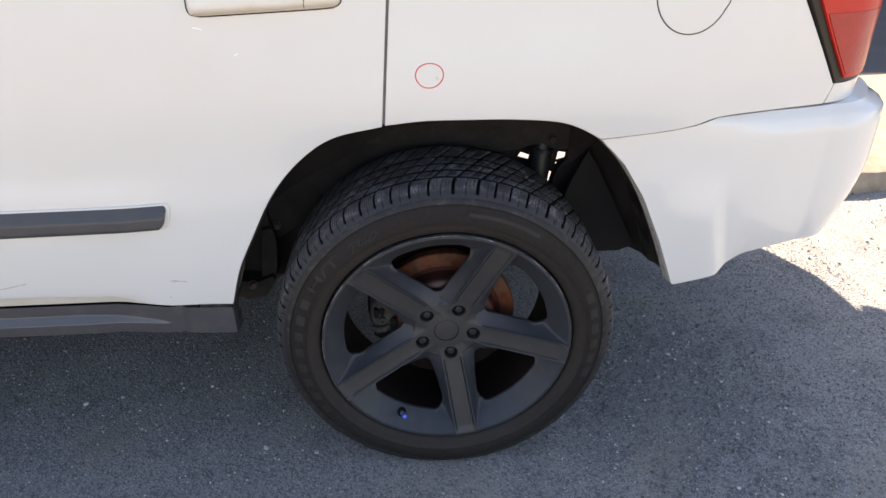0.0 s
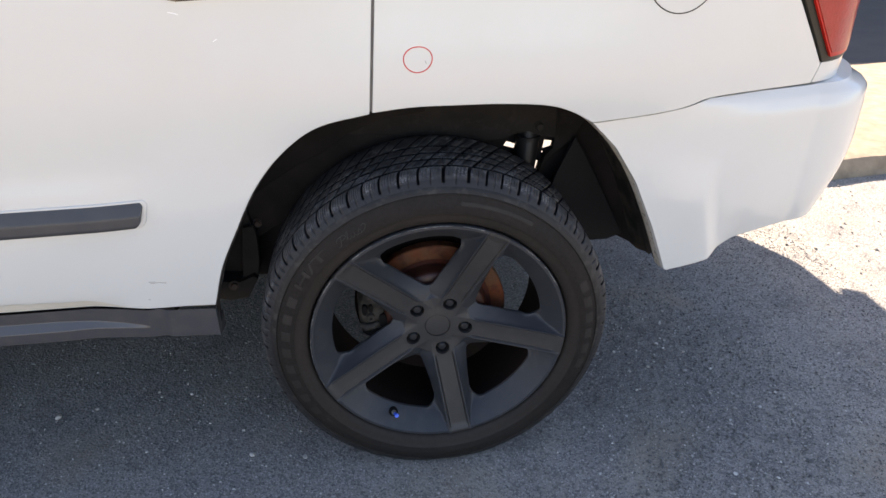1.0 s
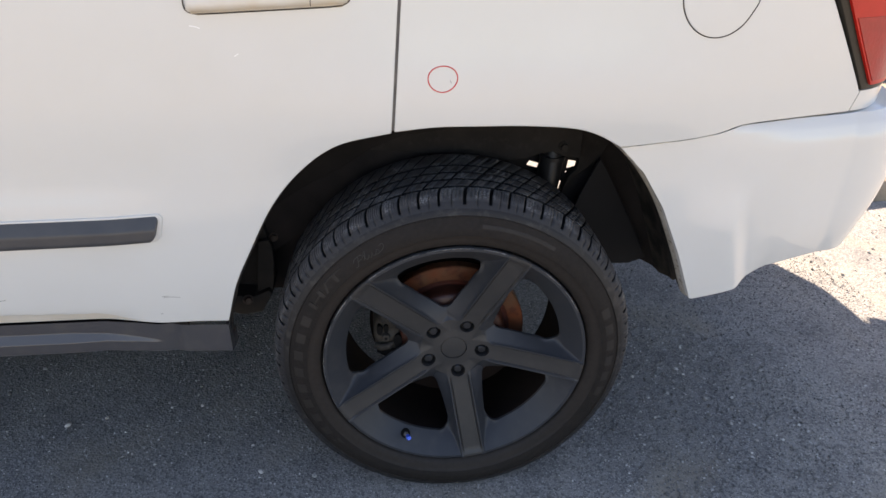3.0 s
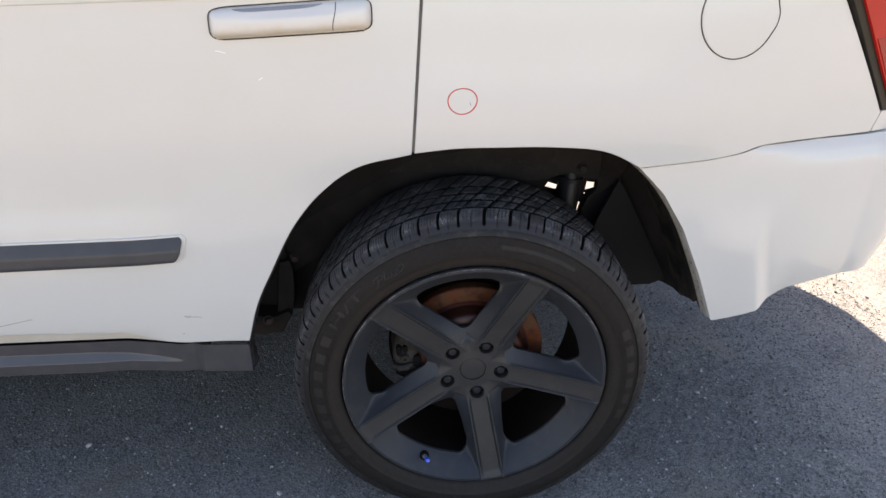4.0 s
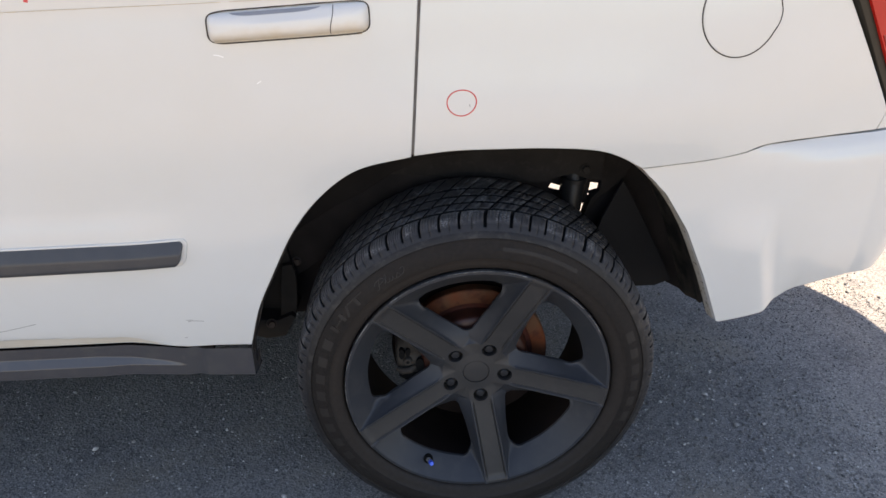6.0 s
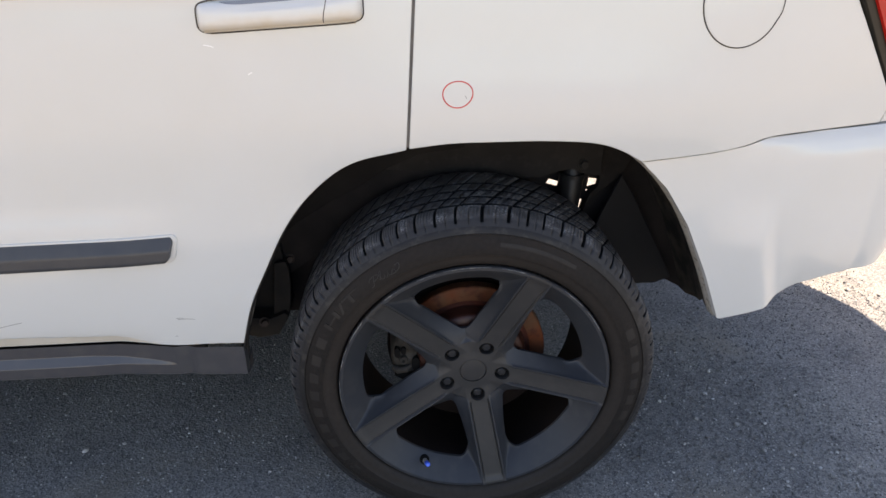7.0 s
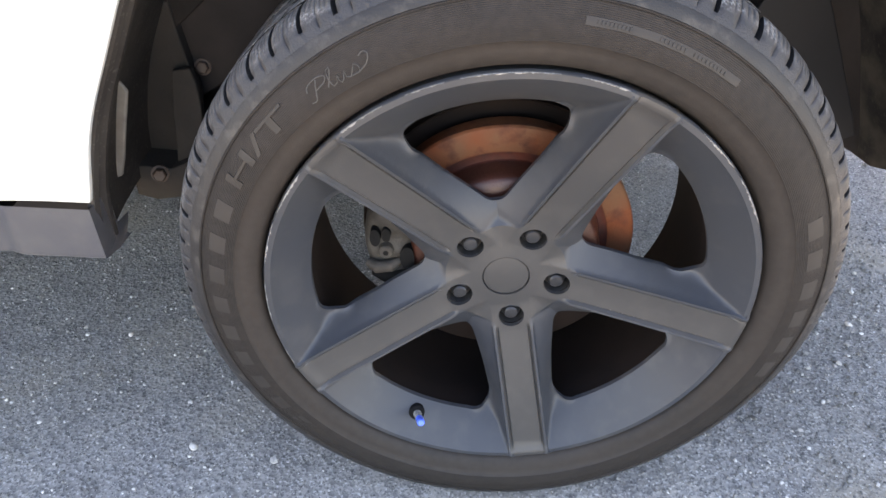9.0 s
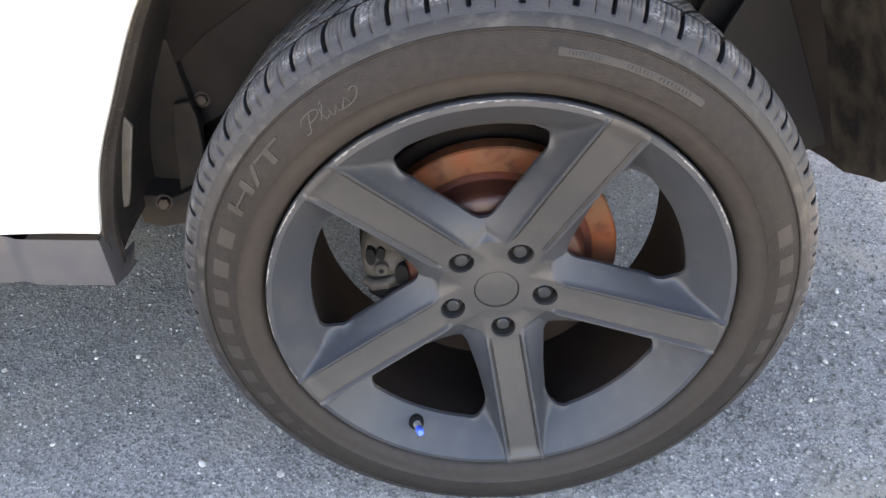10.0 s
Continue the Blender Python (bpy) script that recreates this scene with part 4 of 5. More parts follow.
        for r, y in ((0.0161, -0.004), (0.0150, 0.009), (0.0005, 0.010)):
            rings.append([bm.verts.new((x + r * math.cos(j * math.tau / n), max(y, wheel_y(x + r * math.cos(j * math.tau / n), z - HUB_Z + r * math.sin(j * math.tau / n)) - 0.0004) if y < 0 else y, z + r * math.sin(j * math.tau / n))) for j in range(n)])
        for r0, r1 in zip(rings, rings[1:]):
            for j in range(n):
                bm.faces.new((r0[j], r0[(j + 1) % n], r1[(j + 1) % n], r1[j]))
        part("lug_seat", bm, SEAT, wheel, "dark lug nut recess")
        bm = bmesh.new()
        n = 6
        rings = []
        for r, y in ((0.0112, 0.012), (0.0112, 0.003), (0.0104, 0.000), (0.0094, -0.0008), (0.0090, -0.0036), (0.0074, -0.0052), (0.0038, -0.0058)):
            rings.append([bm.verts.new((x + r * math.cos(j * math.tau / 18 + a), y, z + r * math.sin(j * math.tau / 18 + a))) for j in range(18)])
        for r0, r1 in zip(rings, rings[1:]):
            for j in range(18):
                bm.faces.new((r0[j], r0[(j + 1) % 18], r1[(j + 1) % 18], r1[j]))
        bm.faces.new(rings[-1])
        part("lug_nut", bm, LUG, wheel, "black domed lug nut")
    # valve
    bm = bmesh.new()
    o = Vector((-0.1100, wheel_y(-0.1100, 0.1405 - HUB_Z) - 0.0015, 0.1405))
    end = o + Vector((0.0105, -0.042, 0.020))
    d = (end - o).normalized()
    tube(bm, [o - d * 0.006, o + d * 0.010, o + d * 0.012, o + d * 0.024], [0.0058, 0.0055, 0.0042, 0.0040], 14)
    part("valve_stem", bm, BARE, wheel, "metal valve stem")
    bm = bmesh.new()
    tube(bm, [o - d * 0.006, o + d * 0.001, o + d * 0.003, o + d * 0.005], [0.0115, 0.0110, 0.0095, 0.006], 18)
    part("valve_grommet", bm, BLACK, wheel, "black rubber valve grommet")
    bm = bmesh.new()
    tube(bm, [o + d * 0.019, o + d * 0.020, o + d * 0.033, o + d * 0.035], [0.0046, 0.0052, 0.0050, 0.0035], 14)
    part("valve_cap", bm, BLUE, wheel, "bright blue valve cap")
    return wheel


wheel = make_wheel()

TR = 0.3839


def settle(bm):
    """Flattens the tyre where it bears on the ground and swells the sidewall above that."""
    for v in bm.verts:
        r = math.hypot(v.co.x, v.co.z - HUB_Z)
        k = max(0.0, 1 - max(0.0, v.co.z) / 0.20)
        if k and v.co.y < 0.065:
            v.co.y -= 0.009 * k * k * step(0.285, 0.325, r)
        if k and r > 0.33:
            v.co.x *= 1 + 0.010 * k * step(0.33, 0.36, r)
        v.co.z = max(v.co.z, 0.0015)
    return bm


BAR = mat("moulded_rubber_bar", (0.0215, 0.0182, 0.0160), 0.6, spec=0.35, second=(0.0300, 0.0255, 0.0222), scale=40, amount=0.6)
LETTER_PALE = mat("pale_raised_rubber", (0.048, 0.045, 0.042), 0.6, second=(0.03, 0.027, 0.024), scale=200, amount=0.7)


def make_tyre():
    half = [(0.266, -0.02), (0.2795, -0.040), (0.2812, -0.050), (0.2828, -0.0545), (0.286, -0.0598), (0.292, -0.0640), (0.300, -0.0662), (0.3075, -0.0672), (0.3090, -0.0688), (0.318, -0.0696), (0.328, -0.0675), (0.338, -0.0632), (0.3455, -0.0600), (0.3463, -0.0612), (0.3474, -0.0610), (0.3482, -0.0585), (0.3580, -0.0530), (0.3612, -0.0450), (0.3655, -0.034), (0.3690, -0.018)]
    prof = half + [(0.3710, 0.065)] + [(r, 0.13 - y) for r, y in reversed(half)]
    tyre = part("tyre", settle(turned(prof[8:], 180)), WALL_OUT, wheel, "black road tyre with a dusty sidewall", sharp=50)
    part("bead_band", settle(turned(prof[:9], 180)), WALL, wheel, "dusty brown inner band of the sidewall", sharp=50)
    part("shoulder_band", settle(turned([(0.3481, -0.0596), (0.3506, -0.0586), (0.3545, -0.0566), (0.3582, -0.0540), (0.3608, -0.0512)], 180)), SHOULDER, wheel, "plain rubber shoulder")

    def crown(y):
        if y < 0.0:
            return float(np.interp(y, [-0.0530, -0.0500, -0.046, -0.041, -0.031, -0.020, -0.0095, 0.0], [0.3595, 0.3635, 0.3688, 0.3736, 0.3785, 0.3815, 0.3828, 0.3833]))
        u = abs(y - 0.068) / 0.1295
        return TR - 0.0020 * u ** 2 - 0.022 * max(0, (u - 0.76) / 0.24) ** 2.0

    # one moulded tread: slanting cross grooves run on from rib to rib, with a slit and fine sipes in each block
    rng = random.Random(4)
    N = 60
    widths = [rng.choice((0.82, 0.92, 1.0, 1.14, 1.3)) for _ in range(N)]
    total = sum(widths)
    cuts = [(0.0, 0), (0.022, 1), (0.110, 1), (0.135, 0), (0.27, 0), (0.278, 3), (0.286, 0), (0.40, 0), (0.408, 3), (0.416, 0), (0.552, 0), (0.560, 2), (0.572, 2), (0.580, 0), (0.70, 0), (0.708, 3), (0.716, 0), (0.84, 0), (0.848, 3), (0.856, 0)]
    table, at = [], 0.0
    for w in widths:
        end = rng.uniform(-0.0500, -0.0470)
        rise = [rng.uniform(-0.0005, 0.0005) for _ in range(4)]
        table += [(at, w, u, kind, end, rise) for u, kind in cuts]
        at += w
    ribs = [(-0.0530, -0.0080), (0.0006, 0.0262), (0.0342, 0.0602), (0.0680, 0.0970), (0.1050, 0.2000)]
    levels = []
    for k, (y0, y1) in enumerate(ribs):
        if k == 0:
            levels += [(y, k, False) for y in (-0.0530, -0.0505, -0.048, -0.0455, -0.043, -0.040, -0.036, -0.032, -0.027, -0.022, -0.017, -0.012, -0.0080)]
        else:
            levels.append((y0 - 0.0008, k, True))
            levels += [(y0 + (y1 - y0) * f, k, False) for f in ((0, 0.05, 0.15, 0.3, 0.45, 0.6, 0.75, 0.9) if k < 4 else (0, 0.04, 0.3, 0.6, 0.8))]
        levels.append((y1 - 0.0010, k, False))
        levels.append((y1, k, False))
        if k < 4:
            levels.append((y1 + 0.0008, k, True))

    def slant(y):
        if y < -0.012:
            return -0.0052 * ((y + 0.053) / 0.041) ** 2
        return -0.0052 - 0.56 * (y + 0.012)

    def level_row(y, k, floor):
        row = []
        for start, w, u, kind, end, rise in table:
            uu = u
            if k:
                uu = u * 0.70 if u <= 0.135 else 0.0945 + (u - 0.135) * (1 - 0.0945) / 0.865
                if kind == 3 or kind == 2:
                    uu += 0.018 * math.sin(y * 1400 + u * 9)
            yy = y + (0.0032 * (u - 0.5) if 0 < k < 4 else 0)
            r = crown(yy)
            edge = abs(y - ribs[k][1]) < 1e-6 or (k and abs(y - ribs[k][0]) < 1e-6)
            if floor:
                r = 0.3715 if k else 0.3712
            else:
                if kind == 1:
                    r -= 0.0082 * (step(end, end + 0.006, y) if k == 0 else 1)
                elif kind == 2:
                    r -= 0.0040 * step(-0.0500, -0.0470, y) if k == 0 else 0.0016
                elif kind == 3:
                    r -= 0.0020 * step(-0.040, -0.036, y) if k == 0 else max(0.0, rise[k - 1]) * 3
                elif k:
                    r += rise[k - 1]
                if edge or u in (0.0, 0.135):
                    r -= 0.0007
            a = (start + uu * w) / total * math.tau + slant(y) / TR
            row.append((r * math.cos(a), yy, HUB_Z + r * math.sin(a)))
        return row

    bm = grid([level_row(*q) for q in levels], closed=True)
    n = len(table)
    # Groove faces take the near-black colour, painting in their shade.
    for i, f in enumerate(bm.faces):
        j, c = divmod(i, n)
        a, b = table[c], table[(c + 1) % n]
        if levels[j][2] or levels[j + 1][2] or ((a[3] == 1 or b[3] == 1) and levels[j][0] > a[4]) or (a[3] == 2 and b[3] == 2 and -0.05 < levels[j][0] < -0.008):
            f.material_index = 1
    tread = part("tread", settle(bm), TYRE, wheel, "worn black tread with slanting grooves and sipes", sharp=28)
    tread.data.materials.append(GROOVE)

    # moulded lettering as plain raised bars, and the panel of small print
    def wall_y(r):
        return float(np.interp(r, [q[0] for q in half], [q[1] for q in half]))

    def raised(name, r0, r1, a0, a1, up, label, slant=0.0):
        bm = bmesh.new()
        rows = []
        for r in np.linspace(r0, r1, 4):
            row = []
            for a in np.linspace(a0, a1, 6):
                b = a + slant * (r - r0) / (r1 - r0)
                row.append((r * math.cos(b), wall_y(r) - up, HUB_Z + r * math.sin(b)))
            rows.append(row)
        bm = thicken(grid(rows), (0, up + 0.002, 0))
        return part(name, bm, BAR if name == "raised_bar" else LETTER, wheel, label)

    for k in range(6):
        a = radians(20.6 - 7.3 * k)
        raised("raised_bar", 0.3205, 0.3375, a - radians(2.2), a + radians(2.2), 0.0004, "raised rubber lettering bar")

    def moulded(text, a_start, a_end, r0, r1, material):
        """Raised lettering wrapped round the sidewall."""
        cu = bpy.data.curves.new("lettering", "FONT")
        cu.body, cu.size, cu.extrude, cu.offset = text, 1.0, 0.05, 0.012
        tmp = bpy.data.objects.new("lettering", cu)
        scene.collection.objects.link(tmp)
        me = bpy.data.meshes.new_from_object(tmp.evaluated_get(bpy.context.evaluated_depsgraph_get()))
        bpy.data.objects.remove(tmp)
        xs_, zs_ = [v.co.x for v in me.vertices], [v.co.y for v in me.vertices]
        x0, x1, z0, z1 = min(xs_), max(xs_), min(zs_), max(zs_)
        for v in me.vertices:
            a = radians(a_start + (a_end - a_start) * (v.co.x - x0) / (x1 - x0))
            r = r0 + (r1 - r0) * (v.co.y - z0) / (z1 - z0)
            v.co = Vector((r * math.cos(a), wall_y(r) - 0.0007 - 0.014 * v.co.z, HUB_Z + r * math.sin(a)))
        me.materials.clear()
        me.materials.append(material)
        ob = new("lettering", me)
        ob.parent = wheel
        return tagged(ob, label="raised rubber lettering " + text)

    moulded("H/T", 150.8, 133.0, 0.3190, 0.3370, LETTER)
    # the flowing script word
    script = ([(0.02, 0.02), (0.10, 0.0), (0.17, 0.45), (0.24, 0.95)], [(0.05, 0.62), (0.10, 0.90), (0.26, 1.02), (0.37, 0.86), (0.32, 0.58), (0.17, 0.46)],
              [(0.34, 0.22), (0.43, 0.70), (0.475, 1.10), (0.43, 1.12), (0.395, 0.55), (0.42, 0.08), (0.48, 0.22), (0.53, 0.58), (0.515, 0.18), (0.56, 0.06), (0.63, 0.56), (0.625, 0.16), (0.67, 0.06), (0.73, 0.34), (0.79, 0.64), (0.83, 0.30), (0.78, 0.04), (0.70, 0.10)],
              [(0.80, 0.10), (0.94, 0.36), (1.0, 0.80), (0.95, 0.98), (0.88, 0.86)])
    bm = bmesh.new()
    for line in script:
        pts = []
        for u, v in catmull(line, 30):
            a, r = radians(128.6 - 12.6 * u), 0.3165 + 0.0160 * v
            pts.append((r * math.cos(a), wall_y(r) - 0.0003, HUB_Z + r * math.sin(a)))
        tube(bm, pts, 0.00062, 6)
    part("lettering", bm, LETTER_PALE, wheel, "pale raised script lettering Plus")
    for k in range(9):
        a = radians(157.2 + 7.6 * k)
        raised("raised_bar", 0.3185, 0.3365, a - radians(2.0), a + radians(2.0), 0.0004, "raised rubber lettering bar")
    raised("print_panel", 0.3265, 0.3335, radians(55.6), radians(82.5), 0.0006, "low raised band of small print")
    for a0, a1 in ((80.5, 75.5), (70.5, 66.2), (64.5, 58.5)):
        n = 9 if a0 != 70.5 else 7
        for i in range(n):
            a = radians(a0 + (a1 - a0) * i / (n - 1))
            raised("print_bar", 0.3283, 0.3316, a - radians(0.2), a + radians(0.2), 0.0012, "small raised print")
    return tyre


make_tyre()


# ---------------------------------------------------------------- brake
bm = turned([(0.1325, 0.0605), (0.1335, 0.0600), (0.160, 0.0600), (0.1635, 0.0610), (0.1655, 0.0635), (0.1655, 0.086), (0.160, 0.088), (0.09, 0.088)], 96)
rotor = part("brake_disc", bm, RUST, car, "rusty orange-brown brake disc")
bm = turned([(0.045, 0.020), (0.092, 0.020), (0.095, 0.0225), (0.098, 0.0225), (0.112, 0.025), (0.117, 0.030), (0.119, 0.038), (0.120, 0.052), (0.1215, 0.0585)], 96)
part("disc_hat", bm, HAT_RUST, rotor, "dark red-brown rusty hat of the disc")
part("worn_ledge", turned([(0.1210, 0.0590), (0.1225, 0.0612), (0.1300, 0.0618), (0.1328, 0.0606)], 96), LEDGE_RUST, rotor, "darker rusty ledge inside the swept face")
rows = []
for r, y in ((0.06, 0.100), (0.178, 0.102), (0.182, 0.098), (0.184, 0.104), (0.180, 0.108), (0.06, 0.108)):
    rows.append([(r * math.cos(t), y, HUB_Z + r * math.sin(t)) for t in np.linspace(radians(38), radians(205), 50)])
bm = grid(rows)
part("dust_shield", bm, BARREL, car, "black brake dust shield")


def make_caliper():
    def spot(r, deg, y):
        return Vector((r * math.cos(radians(deg)), y, HUB_Z + r * math.sin(radians(deg))))

    rows = []
    for r, y in ((0.116, 0.040), (0.119, 0.033), (0.124, 0.0295), (0.150, 0.0275), (0.168, 0.031), (0.175, 0.038), (0.178, 0.048), (0.180, 0.115), (0.165, 0.120), (0.12, 0.12)):
        rows.append([tuple(spot(r - 0.006 * step(0.15, 0.17, r) * abs(math.sin((d - 168) / 23 * 1.4)), d, y + 0.003 * math.sin(radians(d) * 22))) for d in np.linspace(146, 189, 20)])
    cal = bevelled(part("brake_caliper", thicken(grid(rows), (0.004, 0.006, 0)), IRON, car, "grey-brown cast brake caliper"), 0.003)
    # cast rib with its bolt, and the dark openings on either side
    b = bmesh.new()
    tube(b, [spot(0.132, 183, 0.030), spot(0.142, 184, 0.0225), spot(0.160, 184.5, 0.0225), spot(0.171, 184, 0.032)], [0.006, 0.0080, 0.0080, 0.006], 12)
    part("cast_rib", b, IRON, cal, "raised cast rib of the caliper")
    b = bmesh.new()
    tube(b, [spot(0.1475, 175, 0.030), spot(0.1475, 175, 0.0200), spot(0.1475, 175, 0.0180)], [0.0100, 0.0095, 0.0075], 14)
    part("guide_bolt", b, IRON, cal, "round head of the guide bolt")
    b = bmesh.new()
    tube(b, [spot(0.1475, 175, 0.0200), spot(0.1475, 175, 0.0174)], 0.0035, 10)
    part("bolt_socket", b, BLACK, cal, "dark socket in the guide bolt")
    for r, d, w, h in ((0.163, 168.5, 0.0065, 0.0125), (0.1505, 166, 0.0055, 0.010), (0.121, 179, 0.009, 0.017)):
        b = bmesh.new()
        o = spot(r, d, 0.0)
        rings = []
        for y, k in ((0.034, 1.0), (0.0215, 1.0), (0.0222, 0.01)):
            rings.append([(o.x + w * k * math.cos(i * math.tau / 18), y, o.z + h * k * math.sin(i * math.tau / 18)) for i in range(18)])
        part("caliper_opening", grid(rings, closed=True), BLACK, cal, "dark opening in the caliper")
    b = bmesh.new()
    tube(b, [spot(0.168, 192, 0.045), spot(0.152, 193, 0.034), spot(0.130, 194, 0.032), spot(0.108, 192, 0.032), spot(0.104, 176, 0.036)], [0.008, 0.0105, 0.0115, 0.0125, 0.010], 10)
    part("pad_bracket", b, BLACK, cal, "black carrier below the caliper")


make_caliper()

# Added black sheet: stands in for the shade over the disc's lower half.
bm = bmesh.new()
rows = []
for r, y in ((0.060, 0.046), (0.090, 0.046), (0.160, 0.050), (0.170, 0.056), (0.172, 0.10)):
    rows.append([(r * math.cos(t), y, HUB_Z + r * math.sin(t)) for t in np.linspace(radians(212), radians(338), 40)])
part("lower_shade_sheet", thicken(grid(rows), (0, 0.003, 0)), BARREL, car, "black sheet standing in for shade over the lower disc")

# scuffed bare metal along the wheel's lip
for a0, a1, wide in ((62, 80, 0.0030), (84, 103, 0.0024), (106, 114, 0.0018), (119, 137, 0.0034), (140, 154, 0.0040), (157, 169, 0.0030), (174, 188, 0.0022), (25, 38, 0.0040), (41, 52, 0.0032), (196, 204, 0.0018)):
    n = int((a1 - a0) * 5)
    rows = [[], [], []]
    for i in range(n + 1):
        t = a0 + (a1 - a0) * i / n
        k = max(0.0, min(1, 1.5 * noise.noise((t * 0.55, a0, 0)) + 0.9 * noise.noise((t * 2.1, a0, 4)) + 0.62))
        k *= math.sin(math.pi * min(1, max(0.0, i / n))) ** 0.5
        inner = 0.27745 - max(0.00010, 0.6 * wide * k)
        for row, r, y in ((rows[0], 0.2779, -0.0588), (rows[1], 0.2772, -0.06045), (rows[2], inner, -0.0602 + 0.85 * max(0, 0.2712 - inner))):
            row.append((r * math.cos(radians(t)), y, HUB_Z + r * math.sin(radians(t))))
    part("lip_scuff", thicken(grid(rows), (0, 0.0008, 0)), BARE, wheel, "bare metal scuff on the rim lip")

# ---------------------------------------------------------------- tail lamp
bm = bmesh.new()


def lamp_sheet(edge, width, z0, z1, nz, nx, out):
    rows = []
    for i in range(nz + 1):
        z = z0 + (z1 - z0) * i / nz
        xa = edge(z)
        xb = width(z)
        rows.append([(xa + (xb - xa) * j / nx, side_y(xa + (xb - xa) * j / nx, min(z, 1.0)) - out, z) for j in range(nx + 1)])
    return thicken(grid(rows), (-0.01, 0.02, 0))


def lamp_edge(z):
    return 0.7755 + (z - 0.9075) / (1.126 - 0.9075) * (0.632 - 0.7755)


lamp = bevelled(part("tail_lamp", lamp_sheet(lamp_edge, lambda z: 0.892, 0.911, 1.32, 24, 22, 0.001), LAMP_BLACK, car, "black-edged red tail lamp"), 0.002)
part("red_lens", lamp_sheet(lambda z: lamp_edge(z) + 0.022 + 0.10 * max(0, 0.935 - z) , lambda z: 0.893, 0.921, 1.32, 24, 22, 0.006), RED_LENS, lamp, "red ribbed lens")
part("lower_lens", lamp_sheet(lambda z: lamp_edge(z) + 0.027 + 0.10 * max(0, 0.942 - z), lambda z: 0.888, 0.929, 1.047, 12, 18, 0.0075), DEEP_RED, lamp, "deep red lower segment of the lens")
bm = bmesh.new()
rows = []
for i in range(7):
    z = 0.871 + 0.0385 * i / 6
    rows.append([(x, side_y(x, z) + 0.001, z) for x in np.linspace(0.763 + 0.012 * i / 6, 0.893, 16)])
part("lamp_surround", thicken(grid(rows), (-0.01, 0.02, 0)), PAINT, car, "white corner piece below the tail lamp")


# ---------------------------------------------------------------- door details
GRIP = mat("grip_shade_grey", (0.30, 0.31, 0.33), 0.4, second=(0.22, 0.23, 0.25), scale=30, amount=0.5)
SEAM_DARK = mat("dark_shut_line", (0.035, 0.030, 0.027), 0.8, second=(0.12, 0.10, 0.08), scale=60, amount=0.6)
def lozenge(x0, x1, z0a, z1a, z0b, z1b, depth, nx=40, nz=14, power=2.6, shape=None):
    """A pillow-shaped pressing on the body side, from its left and right ends' heights."""
    rows = []
    for j in range(nz + 1):
        v = -1 + 2 * j / nz
        row = []
        for i in range(nx + 1):
            u = -1 + 2 * i / nx
            x = x0 + (x1 - x0) * (u + 1) / 2
            lo, hi = z0a + (z0b - z0a) * (u + 1) / 2, z1a + (z1b - z1a) * (u + 1) / 2
            end = (1 - abs(u) ** 14) ** 0.5 if abs(u) < 1 else 0.0
            end = 0.72 + 0.28 * end
            z = (lo + hi) / 2 + v * (hi - lo) / 2 * end
            h = max(0, (1 - abs(v) ** power)) ** 0.6 * max(0, 1 - abs(u) ** 16) ** 0.6
            dy = depth * h * (shape(u, v) if shape else 1)
            row.append((x, side_y(x, z) - 0.0006 - dy, z))
        rows.append(row)
    return grid(rows)


def scoop(u, v):
    return 1 - 0.25 * math.exp(-((u - 0.05) / 0.5) ** 4) * step(0.15, 0.6, v)


def outline(name, x0, x1, z0a, z1a, z0b, z1b, r, material, parent, label):
    bm = bmesh.new()
    pts = []
    for i in range(72):
        a = i * math.tau / 72
        c, s_ = math.cos(a), math.sin(a)
        u = math.copysign(abs(c) ** 0.18, c)
        v = math.copysign(abs(s_) ** 0.45, s_)
        x = x0 + (x1 - x0) * (u + 1) / 2
        lo, hi = z0a + (z0b - z0a) * (u + 1) / 2, z1a + (z1b - z1a) * (u + 1) / 2
        z = (lo + hi) / 2 + v * (hi - lo) / 2
        pts.append((x, side_y(x, z), z))
    pts.append(pts[0])
    tube(bm, pts, r, 6, caps=False)
    return part(name, bm, material, parent, label)


HANDLE_PAINT = mat("stained_handle_paint", (0.715, 0.717, 0.69), 0.3, coat=1.0, second=(0.73, 0.71, 0.65), scale=12, amount=0.4)
_t = HANDLE_PAINT.node_tree
_p = _t.nodes["Principled BSDF"]
_c = [n for n in _t.nodes if n.type == "TEX_COORD"][0]
_q = _t.nodes.new("ShaderNodeSeparateXYZ")
_t.links.new(_c.outputs["Object"], _q.inputs[0])
_h = _t.nodes.new("ShaderNodeMath")
_h.operation = "MULTIPLY_ADD"
_h.inputs[1].default_value = -0.0527
_t.links.new(_q.outputs["X"], _h.inputs[0])
_t.links.new(_q.outputs["Z"], _h.inputs[2])
_n = _t.nodes.new("ShaderNodeTexNoise")
_n.inputs["Scale"].default_value, _n.inputs["Detail"].default_value = 26, 4
_t.links.new(_c.outputs["Object"], _n.inputs["Vector"])
_k = _t.nodes.new("ShaderNodeMath")
_k.operation = "MULTIPLY_ADD"
_k.inputs[1].default_value = 0.022
_t.links.new(_n.outputs["Fac"], _k.inputs[0])
_t.links.new(_h.outputs[0], _k.inputs[2])
_r = _t.nodes.new("ShaderNodeMapRange")
_r.inputs["From Min"].default_value, _r.inputs["From Max"].default_value = 1.098, 1.122
_r.inputs["To Min"].default_value, _r.inputs["To Max"].default_value = 0.85, 0.0
_t.links.new(_k.outputs[0], _r.inputs["Value"])
_y = _t.nodes.new("ShaderNodeMix")
_y.data_type = "RGBA"
